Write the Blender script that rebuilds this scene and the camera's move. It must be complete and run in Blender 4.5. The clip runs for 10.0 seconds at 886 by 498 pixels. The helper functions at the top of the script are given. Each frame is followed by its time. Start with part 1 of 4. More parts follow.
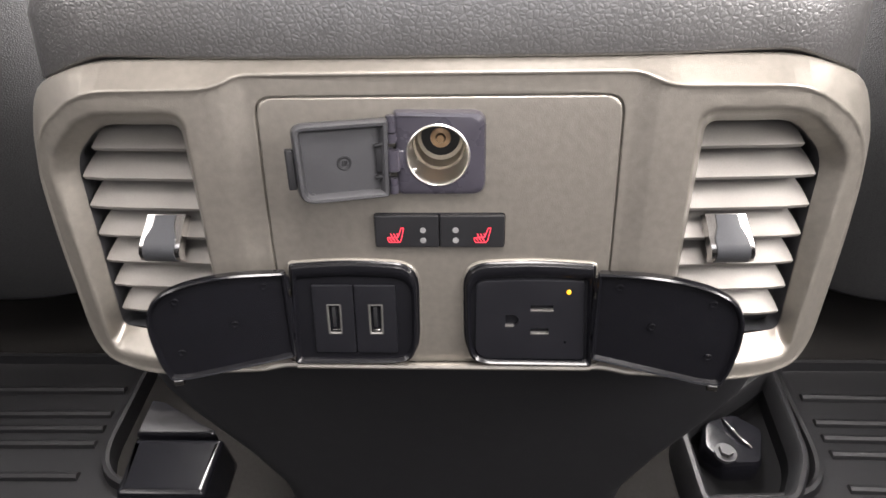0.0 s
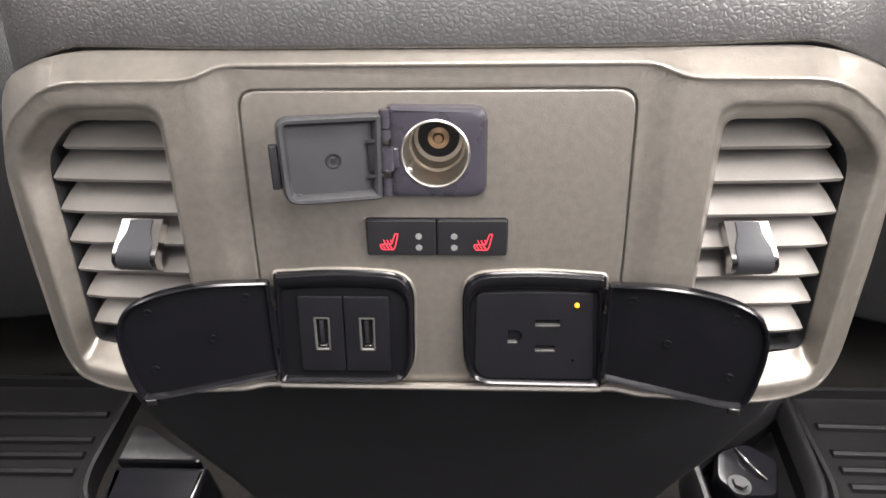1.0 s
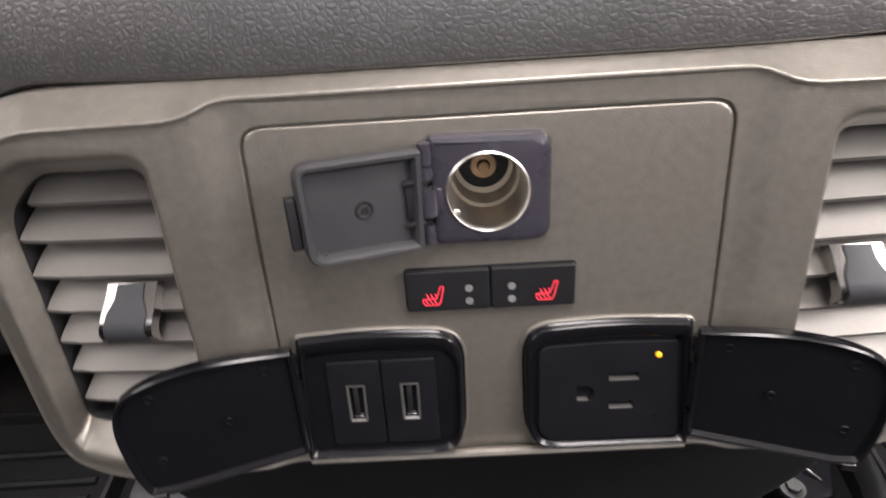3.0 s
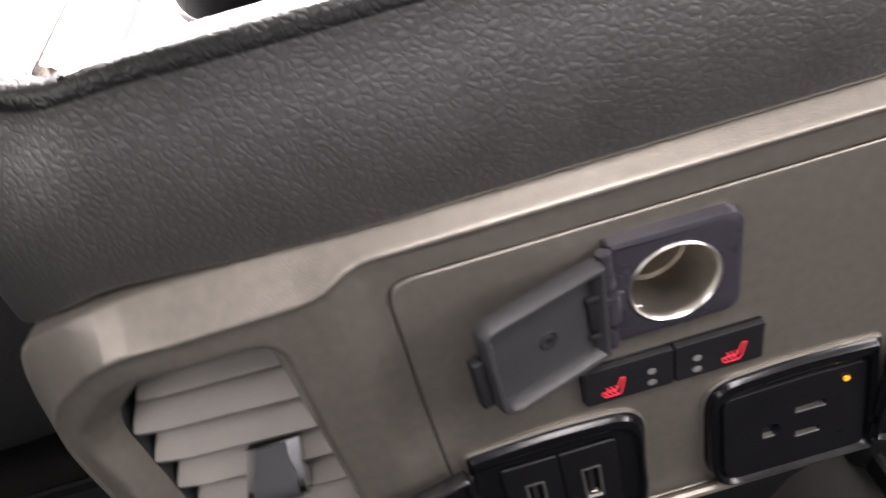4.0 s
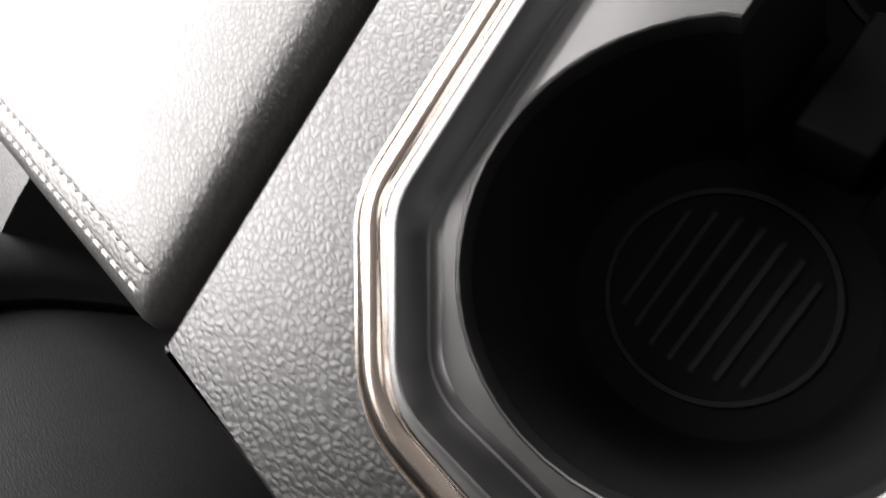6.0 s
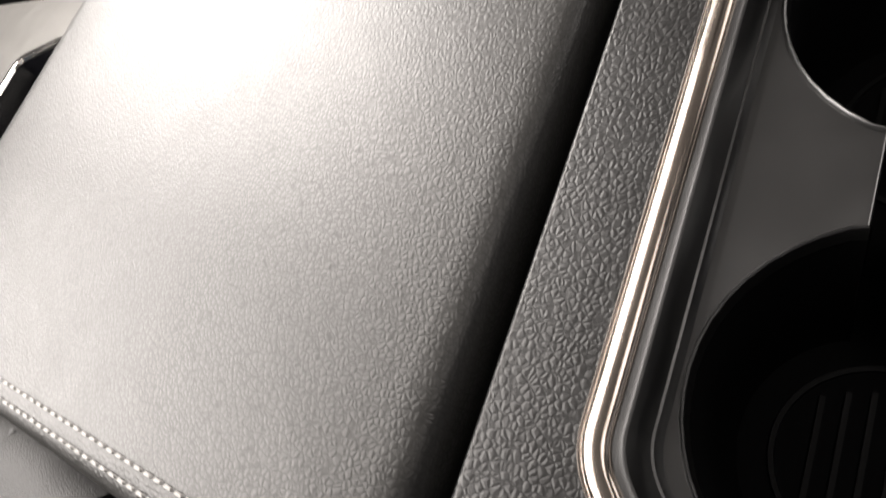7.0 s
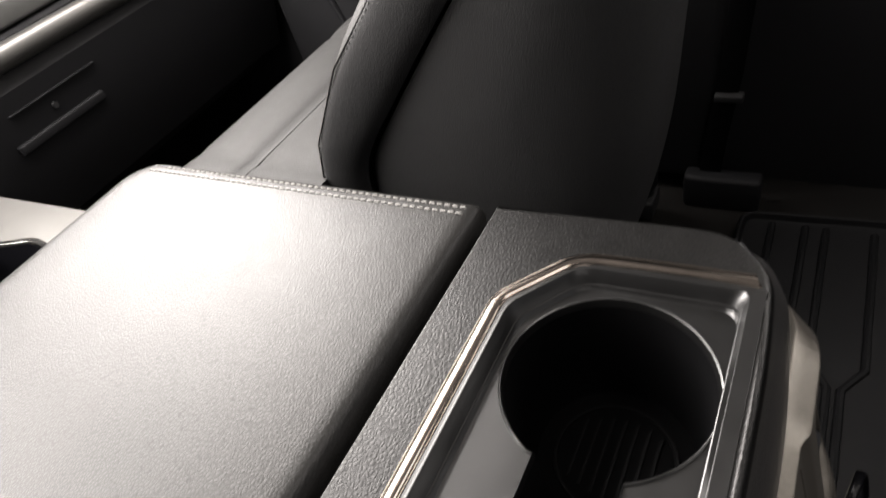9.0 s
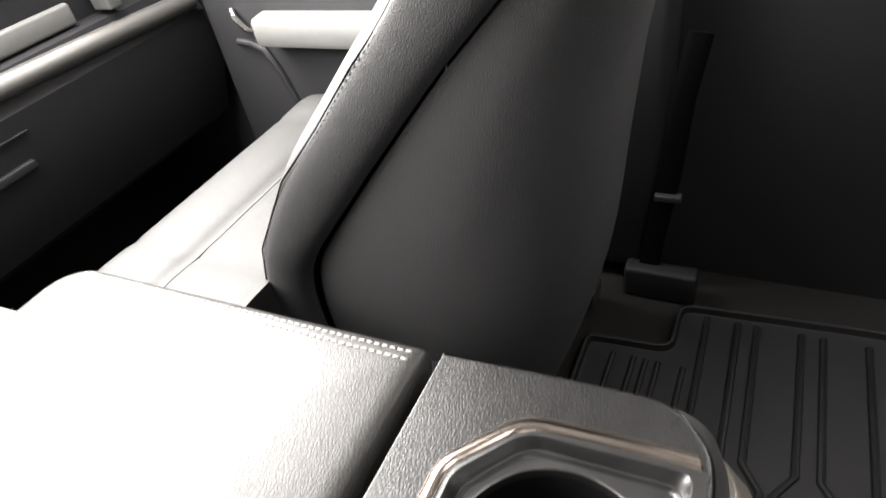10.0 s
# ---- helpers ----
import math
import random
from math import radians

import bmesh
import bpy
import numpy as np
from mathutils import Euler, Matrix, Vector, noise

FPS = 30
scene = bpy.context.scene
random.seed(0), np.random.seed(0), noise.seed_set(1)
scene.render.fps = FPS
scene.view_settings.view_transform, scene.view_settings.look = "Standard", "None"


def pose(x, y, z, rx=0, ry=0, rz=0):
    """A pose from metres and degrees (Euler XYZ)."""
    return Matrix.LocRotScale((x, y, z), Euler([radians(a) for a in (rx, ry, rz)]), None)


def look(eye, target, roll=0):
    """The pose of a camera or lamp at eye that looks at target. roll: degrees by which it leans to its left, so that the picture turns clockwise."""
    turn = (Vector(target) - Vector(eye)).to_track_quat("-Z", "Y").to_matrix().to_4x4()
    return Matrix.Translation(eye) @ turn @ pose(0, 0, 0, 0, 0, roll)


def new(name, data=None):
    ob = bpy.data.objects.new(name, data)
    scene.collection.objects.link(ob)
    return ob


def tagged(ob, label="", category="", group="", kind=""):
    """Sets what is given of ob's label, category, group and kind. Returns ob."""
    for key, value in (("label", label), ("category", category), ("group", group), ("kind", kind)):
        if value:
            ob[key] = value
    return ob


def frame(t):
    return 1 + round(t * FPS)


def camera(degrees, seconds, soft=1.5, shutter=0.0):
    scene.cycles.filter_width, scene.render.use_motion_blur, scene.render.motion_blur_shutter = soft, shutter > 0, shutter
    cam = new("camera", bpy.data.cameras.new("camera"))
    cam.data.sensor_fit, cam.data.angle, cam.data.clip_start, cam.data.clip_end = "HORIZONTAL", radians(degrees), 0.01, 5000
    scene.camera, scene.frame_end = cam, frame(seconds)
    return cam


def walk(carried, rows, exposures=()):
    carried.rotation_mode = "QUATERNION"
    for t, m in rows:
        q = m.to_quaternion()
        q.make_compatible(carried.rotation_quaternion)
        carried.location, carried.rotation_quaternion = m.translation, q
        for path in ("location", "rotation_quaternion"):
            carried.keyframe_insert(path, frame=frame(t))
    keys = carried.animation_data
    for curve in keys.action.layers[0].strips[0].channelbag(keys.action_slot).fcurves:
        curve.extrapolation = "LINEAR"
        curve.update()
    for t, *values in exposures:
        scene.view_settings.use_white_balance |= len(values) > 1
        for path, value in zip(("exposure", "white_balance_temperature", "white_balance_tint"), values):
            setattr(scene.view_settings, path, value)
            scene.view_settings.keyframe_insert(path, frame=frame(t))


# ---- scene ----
cam = camera(70.44, 10.0, shutter=0.45)
PATH = [
    (0, pose(0.0151, -0.2789, 0.5502, 52.46, 1.39, 1.92)),
    (0.5, pose(0.0158, -0.2691, 0.5302, 54.39, 0.99, 2.01)),
    (1, pose(0.0153, -0.2644, 0.5267, 55.06, 1.10, 2.13)),
    (1.5, pose(0.0144, -0.2655, 0.5256, 55.41, 1.06, 2.28)),
    (2, pose(0.0129, -0.2662, 0.5223, 55.45, 0.61, 2.38)),
    (2.2, pose(0.0123, -0.2647, 0.5173, 55.29, 0.58, 2.41)),
    (3.3, look((-0.0271, -0.1757, 0.5349), (-0.0602, 1.3589, -0.7472), -7.26)),
    (3.5, look((-0.0388, -0.1608, 0.5448), (-0.0553, 1.3274, -0.7913), -9.50)),
    (4, look((-0.0676, -0.1232, 0.5671), (-0.0688, 1.2413, -0.8952), -16.48)),
    (4.5, look((-0.1005, -0.0821, 0.5930), (-0.1221, 1.1655, -0.9700), -26.85)),
    (4.8, look((-0.1140, -0.0532, 0.6082), (-0.1356, 1.1192, -1.0121), -34.51)),
    (5.1, look((-0.1120, -0.0281, 0.6112), (-0.1900, 1.0835, -1.0496), -43.47)),
    (5.3, look((-0.1153, -0.0073, 0.6188), (-0.2117, 1.0606, -1.0694), -48.87)),
    (5.5, look((-0.1133, 0.0171, 0.6215), (-0.2378, 1.0760, -1.0706), -54.36)),
    (5.8, look((-0.0902, 0.0595, 0.6307), (-0.3231, 0.9814, -1.1288), -66.30)),
    (6, look((-0.0816, 0.0740, 0.6416), (-0.3315, 0.9981, -1.1144), -69.79)),
    (6.2, look((-0.0953, 0.0901, 0.6420), (-0.1568, 1.0877, -1.0903), -61.82)),
    (7.3, pose(-0.1101, 0.1297, 0.6931, 26.84, 25.14, -70.54)),
    (7.5, pose(-0.1153, 0.1209, 0.6895, 29.01, 24.27, -71.05)),
    (7.7, pose(-0.1250, 0.1121, 0.6942, 31.82, 23.41, -70.43)),
    (8, pose(-0.1339, 0.1121, 0.7089, 34.15, 17.45, -68.21)),
    (8.5, pose(-0.1308, 0.0730, 0.7513, 40.79, 15.64, -65.02)),
    (9, pose(-0.1183, 0.0235, 0.7893, 47.02, 13.72, -62.74)),
    (9.5, pose(-0.1096, 0.0197, 0.8111, 50.19, 10.98, -63.45)),
    (10, pose(-0.0668, 0.0398, 0.8377, 50.57, 8.93, -65.32)),
]
EXPO = [(0.0, 0.15, 6500, 14), (2.2, 0.15, 6500, 14), (3.3, -0.75, 6500, 17), (4.0, -0.88, 6500, 18), (4.5, -1.5, 6450, 14), (5.0, -2.45, 6450, 13), (5.5, -2.45, 6400, 12),
        (6.2, -2.5, 6400, 13), (7.5, -3.45, 6850, 13), (8.0, -3.3, 6750, 13), (8.5, -3.15, 6650, 13), (9.3, -2.85, 6650, 13), (10.0, -1.75, 6500, 11)]
walk(cam, PATH, EXPO)

# ---- world and light ----
world = bpy.data.worlds.new("sky")
scene.world = world
world.use_nodes = True
sky = world.node_tree.nodes.new("ShaderNodeTexSky")
sky.sky_type, sky.sun_disc, sky.sun_elevation, sky.sun_rotation = "NISHITA", False, radians(50), radians(20)
world.node_tree.links.new(sky.outputs[0], world.node_tree.nodes["Background"].inputs[0])
world.node_tree.nodes["Background"].inputs[1].default_value = 0.06


def window_light(name, eye, target, w, h, watts, colour=(1, 0.97, 0.93)):
    """Daylight entering through one window opening."""
    lamp = bpy.data.lights.new(name, "AREA")
    lamp.shape, lamp.size, lamp.size_y, lamp.energy, lamp.color = "RECTANGLE", w, h, watts, colour
    ob = new(name, lamp)
    ob.matrix_world = look(eye, target)
    return ob


window_light("windscreen_light", (0.48, 1.22, 1.06), (0.10, 0.35, 0.45), 0.75, 0.47, 370)
window_light("windscreen_light", (-0.30, 1.24, 1.07), (-0.08, 0.30, 0.45), 0.80, 0.47, 265)
window_light("rear_window_light", (0.0, -1.20, 1.04), (0.0, 0.0, 0.5), 1.2, 0.32, 6, (0.96, 0.97, 1.0))
# the glass roof is unseen, assumed as the source of the overhead light
window_light("assumed_roof_light", (0.14, -0.24, 1.30), (0.12, -0.23, 0.0), 0.58, 0.28, 30, (1, 0.96, 0.92))
window_light("windscreen_light", (0.0, 0.86, 1.295), (0.0, 0.50, 0.50), 1.5, 0.42, 250)
window_light("side_window_light", (-0.97, -0.45, 1.0), (0.0, -0.1, 0.45), 0.75, 0.36, 9)
window_light("side_window_light", (0.97, -0.45, 1.0), (0.15, -0.1, 0.30), 0.75, 0.36, 38)
window_light("side_window_light", (-0.97, 0.55, 1.0), (0.0, 0.5, 0.45), 0.75, 0.36, 5)
window_light("side_window_light", (0.97, 0.55, 1.0), (0.1, 0.3, 0.45), 0.75, 0.36, 30)


# ---- materials ----
def material(name, base, rough=0.5, metal=0.0, spec=0.5, mottle=0.12, mottle_size=60.0, grain=None, emit=None, coat=0.0, coat_rough=0.2):
    """A node material: base colour with two scales of variation, roughness breakup, and a fine relief.
    grain: ('leather' or 'stipple', cells per metre, depth in metres)."""
    m = bpy.data.materials.new(name)
    m.use_nodes = True
    t = m.node_tree
    n, l = t.nodes, t.links
    b = n["Principled BSDF"]
    co = n.new("ShaderNodeTexCoord")
    b.inputs["Metallic"].default_value = metal
    b.inputs["Specular IOR Level"].default_value = spec
    b.inputs["Coat Weight"].default_value = coat
    b.inputs["Coat Roughness"].default_value = coat_rough
    big = n.new("ShaderNodeTexNoise")
    big.inputs["Scale"].default_value, big.inputs["Detail"].default_value = mottle_size, 5
    fine = n.new("ShaderNodeTexNoise")
    fine.inputs["Scale"].default_value, fine.inputs["Detail"].default_value = mottle_size * 22, 2
    for x in (big, fine):
        l.new(co.outputs["Object"], x.inputs["Vector"])
    add = n.new("ShaderNodeMath")
    add.operation = "ADD"
    l.new(big.outputs["Fac"], add.inputs[0])
    l.new(fine.outputs["Fac"], add.inputs[1])
    rng = n.new("ShaderNodeMapRange")
    rng.inputs["From Min"].default_value, rng.inputs["From Max"].default_value = 0.6, 1.4
    rng.inputs["To Min"].default_value, rng.inputs["To Max"].default_value = 1 - mottle, 1 + mottle
    l.new(add.outputs[0], rng.inputs["Value"])
    mul = n.new("ShaderNodeVectorMath")
    mul.operation = "SCALE"
    mul.inputs[0].default_value = base
    l.new(rng.outputs[0], mul.inputs["Scale"])
    l.new(mul.outputs[0], b.inputs["Base Color"])
    rr = n.new("ShaderNodeMapRange")
    rr.inputs["From Min"].default_value, rr.inputs["From Max"].default_value = 0.3, 0.7
    rr.inputs["To Min"].default_value, rr.inputs["To Max"].default_value = max(0.03, rough - 0.025), min(1, rough + 0.025)
    l.new(big.outputs["Fac"], rr.inputs["Value"])
    l.new(rr.outputs[0], b.inputs["Roughness"])
    if grain:
        kind, scale, depth = grain
        bump = n.new("ShaderNodeBump")
        bump.inputs["Strength"].default_value, bump.inputs["Distance"].default_value = 1.0, depth
        if kind == "leather":
            flow = n.new("ShaderNodeVectorMath")
            flow.operation = "MULTIPLY"
            flow.inputs[1].default_value = (0.92, 1.0, 1.0)
            l.new(co.outputs["Object"], flow.inputs[0])
            warp = n.new("ShaderNodeTexNoise")
            warp.inputs["Scale"].default_value, warp.inputs["Detail"].default_value = scale * 0.9, 2
            l.new(flow.outputs[0], warp.inputs["Vector"])
            off = n.new("ShaderNodeVectorMath")
            off.operation = "MULTIPLY_ADD"
            off.inputs[1].default_value = (0.35 / scale,) * 3
            l.new(warp.outputs["Color"], off.inputs[0])
            l.new(flow.outputs[0], off.inputs[2])
            vor = n.new("ShaderNodeTexVoronoi")
            vor.feature = "DISTANCE_TO_EDGE"
            vor.inputs["Scale"].default_value = scale
            l.new(off.outputs[0], vor.inputs["Vector"])
            ramp = n.new("ShaderNodeMapRange")
            ramp.interpolation_type = "SMOOTHSTEP"
            ramp.inputs["From Min"].default_value, ramp.inputs["From Max"].default_value = -0.04, 0.36
            l.new(vor.outputs["Distance"], ramp.inputs["Value"])
            # dims the specular along the grain's creases, putting their shade into the material
            crease_shade = n.new("ShaderNodeMapRange")
            crease_shade.inputs["From Min"].default_value, crease_shade.inputs["From Max"].default_value = 0.0, 0.10
            crease_shade.inputs["To Min"].default_value, crease_shade.inputs["To Max"].default_value = spec * 0.62, spec
            l.new(vor.outputs["Distance"], crease_shade.inputs["Value"])
            l.new(crease_shade.outputs[0], b.inputs["Specular IOR Level"])
            low = n.new("ShaderNodeTexNoise")
            low.inputs["Scale"].default_value, low.inputs["Detail"].default_value = scale * 0.7, 3
            l.new(flow.outputs[0], low.inputs["Vector"])
            mix = n.new("ShaderNodeMath")
            mix.operation = "MULTIPLY_ADD"
            mix.inputs[1].default_value = 0.14
            l.new(low.outputs["Fac"], mix.inputs[0])
            l.new(ramp.outputs[0], mix.inputs[2])
            l.new(mix.outputs[0], bump.inputs["Height"])
        else:
            dots = n.new("ShaderNodeTexNoise")
            dots.inputs["Scale"].default_value, dots.inputs["Detail"].default_value = scale, 3
            l.new(co.outputs["Object"], dots.inputs["Vector"])
            l.new(dots.outputs["Fac"], bump.inputs["Height"])
        l.new(bump.outputs[0], b.inputs["Normal"])
    if emit:
        b.inputs["Emission Color"].default_value, b.inputs["Emission Strength"].default_value = (*emit[0], 1), emit[1]
    return m


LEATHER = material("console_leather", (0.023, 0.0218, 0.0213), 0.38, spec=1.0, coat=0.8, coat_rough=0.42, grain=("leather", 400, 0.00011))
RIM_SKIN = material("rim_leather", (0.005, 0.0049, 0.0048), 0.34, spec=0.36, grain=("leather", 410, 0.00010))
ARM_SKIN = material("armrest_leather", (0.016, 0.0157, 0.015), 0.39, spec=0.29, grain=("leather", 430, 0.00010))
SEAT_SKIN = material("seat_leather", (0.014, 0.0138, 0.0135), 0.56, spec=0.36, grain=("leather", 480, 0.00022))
SEAT_BACK = material("seat_back_vinyl", (0.026, 0.026, 0.0265), 0.6, spec=0.35, grain=("leather", 480, 0.0002))
SATIN = material("satin_grey_paint", (0.205, 0.189, 0.165), 0.38, metal=0.72, coat=0.15, coat_rough=0.25, mottle=0.16, mottle_size=240, grain=("stipple", 1500, 0.00009))
SLAT = material("slat_grey_paint", (0.148, 0.139, 0.128), 0.45, metal=0.6, mottle=0.10, grain=("stipple", 1500, 0.00004))
GLOSS = material("black_gloss_plastic", (0.0035, 0.0035, 0.0045), 0.22, spec=0.32, grain=("stipple", 900, 0.00002))
MATTE = material("black_matte_plastic", (0.0085, 0.0085, 0.0095), 0.6, spec=0.22, grain=("stipple", 2600, 0.00006))
TRAY = material("tray_plastic", (0.003, 0.003, 0.003), 0.30, spec=0.88, grain=("stipple", 3000, 0.00002))
LINER = material("cup_liner_rubber", (0.0015, 0.0015, 0.0017), 0.7, spec=0.05, grain=("stipple", 1500, 0.00008))
CUP_RIB = material("cup_rib_rubber", (0.0018, 0.0018, 0.002), 0.55, spec=0.12)
FACE = material("faceplate_plastic", (0.0035, 0.0035, 0.0048), 0.42, spec=0.28, grain=("stipple", 2600, 0.00004))
KEY = material("switch_plastic", (0.0075, 0.0075, 0.0085), 0.42, spec=0.38, grain=("stipple", 2600, 0.00003))
LID = material("lid_grey_plastic", (0.024, 0.024, 0.026), 0.42, grain=("stipple", 2600, 0.00004))
SOCKET = material("socket_plastic", (0.026, 0.024, 0.031), 0.28, grain=("stipple", 2600, 0.00003))
KNOB_CHROME = material("knob_chrome", (0.26, 0.25, 0.24), 0.18, metal=1.0, mottle=0.04)
CHROME = material("chrome", (0.72, 0.70, 0.67), 0.12, metal=1.0, mottle=0.04)
DARK_CHROME = material("smoked_chrome", (0.31, 0.27, 0.24), 0.17, metal=1.0, mottle=0.08)
NICKEL = material("nickel", (0.66, 0.64, 0.60), 0.30, metal=1.0, mottle=0.06, mottle_size=90)
BARREL = material("socket_barrel_steel", (0.30, 0.26, 0.205), 0.55, metal=0.5, mottle=0.15, mottle_size=90)
BRASS = material("brass", (0.24, 0.16, 0.095), 0.35, metal=1.0)
RED = material("red_backlit_legend", (0.6, 0.03, 0.05), 0.5, emit=((1.0, 0.05, 0.08), 0.75))
AMBER = material("amber_indicator", (0.7, 0.4, 0.02), 0.4, emit=((1.0, 0.30, 0.0), 0.75))
SEAM_THREAD = material("dark_thread", (0.035, 0.035, 0.035), 0.7)
DOT = material("unlit_indicator", (0.13, 0.13, 0.13), 0.5)
RUBBER = material("mat_rubber", (0.0050, 0.0050, 0.0056), 0.52, spec=0.25, grain=("stipple", 1800, 0.00015))
CARPET = material("carpet", (0.012, 0.0112, 0.0105), 0.95, spec=0.1, mottle=0.35, mottle_size=300, grain=("stipple", 1400, 0.0012))
THREAD = material("grey_thread", (0.22, 0.215, 0.205), 0.7)
DASH = material("dash_plastic", (0.0055, 0.0055, 0.0065), 0.6, spec=0.3, grain=("stipple", 1200, 0.0002))
GRIP = material("adjuster_grip", (0.032, 0.033, 0.036), 0.5, spec=0.25)
ALU = material("brushed_silver_trim", (0.098, 0.095, 0.090), 0.38, metal=0.6, mottle=0.06)
PALE = material("pale_grey_trim", (0.082, 0.082, 0.079), 0.55)
HEADLINER = material("headliner_cloth", (0.30, 0.29, 0.28), 0.9, mottle=0.1)
DOORSKIN = material("door_plastic", (0.011, 0.011, 0.012), 0.6, spec=0.25, grain=("stipple", 1200, 0.0002))
STEEL = material("seat_rail_steel", (0.035, 0.035, 0.036), 0.55, metal=0.6)


# ---- building helpers ----
def thing(name, label, category, kind="", group="", m=None):
    ob = new(name)
    ob.empty_display_size = 0.02
    if m is not None:
        ob.matrix_world = m
    return tagged(ob, label, category, group, kind)


def part(name, bm, mat, parent=None, label="", smooth=35, flip=True, weigh=False):
    """Link a bmesh as one mesh object, under parent where there is one."""
    bmesh.ops.remove_doubles(bm, verts=bm.verts, dist=1e-6)
    if flip:
        bmesh.ops.recalc_face_normals(bm, faces=bm.faces)
    me = bpy.data.meshes.new(name)
    bm.to_mesh(me)
    bm.free()
    me.materials.append(mat)
    if smooth:
        for p in me.polygons:
            p.use_smooth = True
        me.set_sharp_from_angle(angle=radians(smooth))
    ob = new(name, me)
    if weigh:
        wn = ob.modifiers.new("flat_faces", "WEIGHTED_NORMAL")
        wn.keep_sharp, wn.weight = True, 100
    if parent is not None:
        ob.parent = parent
    if label:
        tagged(ob, label)
    return ob


def rounded(poly, r, n=4):
    """A closed outline with its corners rounded; r: one radius or one for each corner."""
    out = []
    k = len(poly)
    for i, p in enumerate(poly):
        p = Vector(p)
        a, b = Vector(poly[i - 1]) - p, Vector(poly[(i + 1) % k]) - p
        d = r[i] if isinstance(r, (list, tuple)) else r
        da, db = min(d, a.length * 0.48), min(d, b.length * 0.48)
        p0, p1 = p + a.normalized() * da, p + b.normalized() * db
        for j in range(n + 1):
            t = j / n
            out.append(tuple(p0 * (1 - t) ** 2 + p * 2 * t * (1 - t) + p1 * t * t))
    return out


def mirror(poly):
    return [(-p[0], p[1]) for p in poly][::-1]


def lerp(a, b, t):
    return [tuple(Vector(p) * (1 - t) + Vector(q) * t) for p, q in zip(a, b)]


def inset(poly, d):
    """The outline moved inwards by d (outlines run clockwise or not: inwards is towards the middle)."""
    k = len(poly)
    area = sum(poly[i - 1][0] * poly[i][1] - poly[i][0] * poly[i - 1][1] for i in range(k))
    s = 1 if area > 0 else -1
    out = []
    for i in range(k):
        a, b, c = Vector(poly[i - 1]), Vector(poly[i]), Vector(poly[(i + 1) % k])
        e, f = (b - a), (c - b)
        if e.length < 1e-9:
            e = f
        if f.length < 1e-9:
            f = e
        e, f = e.normalized(), f.normalized()
        n1, n2 = Vector((-e.y, e.x)), Vector((-f.y, f.x))
        m = n1 + n2
        m = m / max(0.4, m.length_squared / 2) if m.length > 1e-6 else n1
        out.append(tuple(b + m * d * s))
    return out


def circle(x, y, r, n=32, a0=0.0):
    return [(x + r * math.cos(a0 + 2 * math.pi * i / n), y + r * math.sin(a0 + 2 * math.pi * i / n)) for i in range(n)]


def upright(p, d):
    """(u, v) on the tilted panel, d metres out of it."""
    return (p[0], -d, p[1])


def level(p, z):
    return (p[0], p[1], z)


def ring(bm, loop, d, place):
    """A closed row of vertices; d: a number or a function of the point."""
    return [bm.verts.new(place(p, d(p) if callable(d) else d)) for p in loop]


def bridge(bm, a, b, closed=True):
    k = len(a)
    for i in range(k if closed else k - 1):
        j = (i + 1) % k
        try:
            bm.faces.new((a[i], a[j], b[j], b[i]))
        except ValueError:
            pass


def edges_of(bm, vs):
    return [bm.edges.get((vs[i - 1], vs[i])) or bm.edges.new((vs[i - 1], vs[i])) for i in range(len(vs))]


def fill(bm, *loops):
    """A face between closed rows of vertices: the first is the outline, the others are holes in it."""
    es = []
    for vs in loops:
        es += edges_of(bm, vs)
    bmesh.ops.triangle_fill(bm, edges=es, use_beauty=True, use_dissolve=False)


def stack(bm, rows, place, cap_first=False, cap_last=False):
    """Rows (loop, d) joined one to the next."""
    made = [ring(bm, loop, d, place) for loop, d in rows]
    for a, b in zip(made, made[1:]):
        bridge(bm, a, b)
    if cap_first:
        fill(bm, made[0])
    if cap_last:
        fill(bm, made[-1])
    return made


def plate(name, loop, d0, d1, edge, mat, parent, label="", place=upright, holes=(), floor=None):
    """A slab with a softened front edge, from d0 (back) to d1 (front), with holes through it (closed by a floor where given)."""
    bm = bmesh.new()
    e = edge
    f = d1 if callable(d1) else (lambda p, v=d1: v)
    rows = stack(bm, [(loop, d0), (loop, lambda p: f(p) - e), (inset(loop, e * 0.3), lambda p: f(p) - e * 0.3), (inset(loop, e), f)], place)
    inner = []
    for h in holes:
        top = ring(bm, h, f, place)
        low = ring(bm, h, d0 if floor is None else floor, place)
        bridge(bm, top, low)
        if floor is not None:
            fill(bm, low)
        inner.append(top)
    fill(bm, rows[-1], *inner)
    return part(name, bm, mat, parent, label, weigh=True)


def box(bm, a, b, bevel=0.0):
    vs = [bm.verts.new((x, y, z)) for x in (a[0], b[0]) for y in (a[1], b[1]) for z in (a[2], b[2])]
    fs = [bm.faces.new([vs[i] for i in q]) for q in ((0, 1, 3, 2), (4, 6, 7, 5), (0, 4, 5, 1), (2, 3, 7, 6), (0, 2, 6, 4), (1, 5, 7, 3))]
    if bevel:
        es = list({e for f in fs for e in f.edges})
        bmesh.ops.bevel(bm, geom=es, offset=bevel, segments=3, profile=0.5, affect="EDGES", clamp_overlap=True)


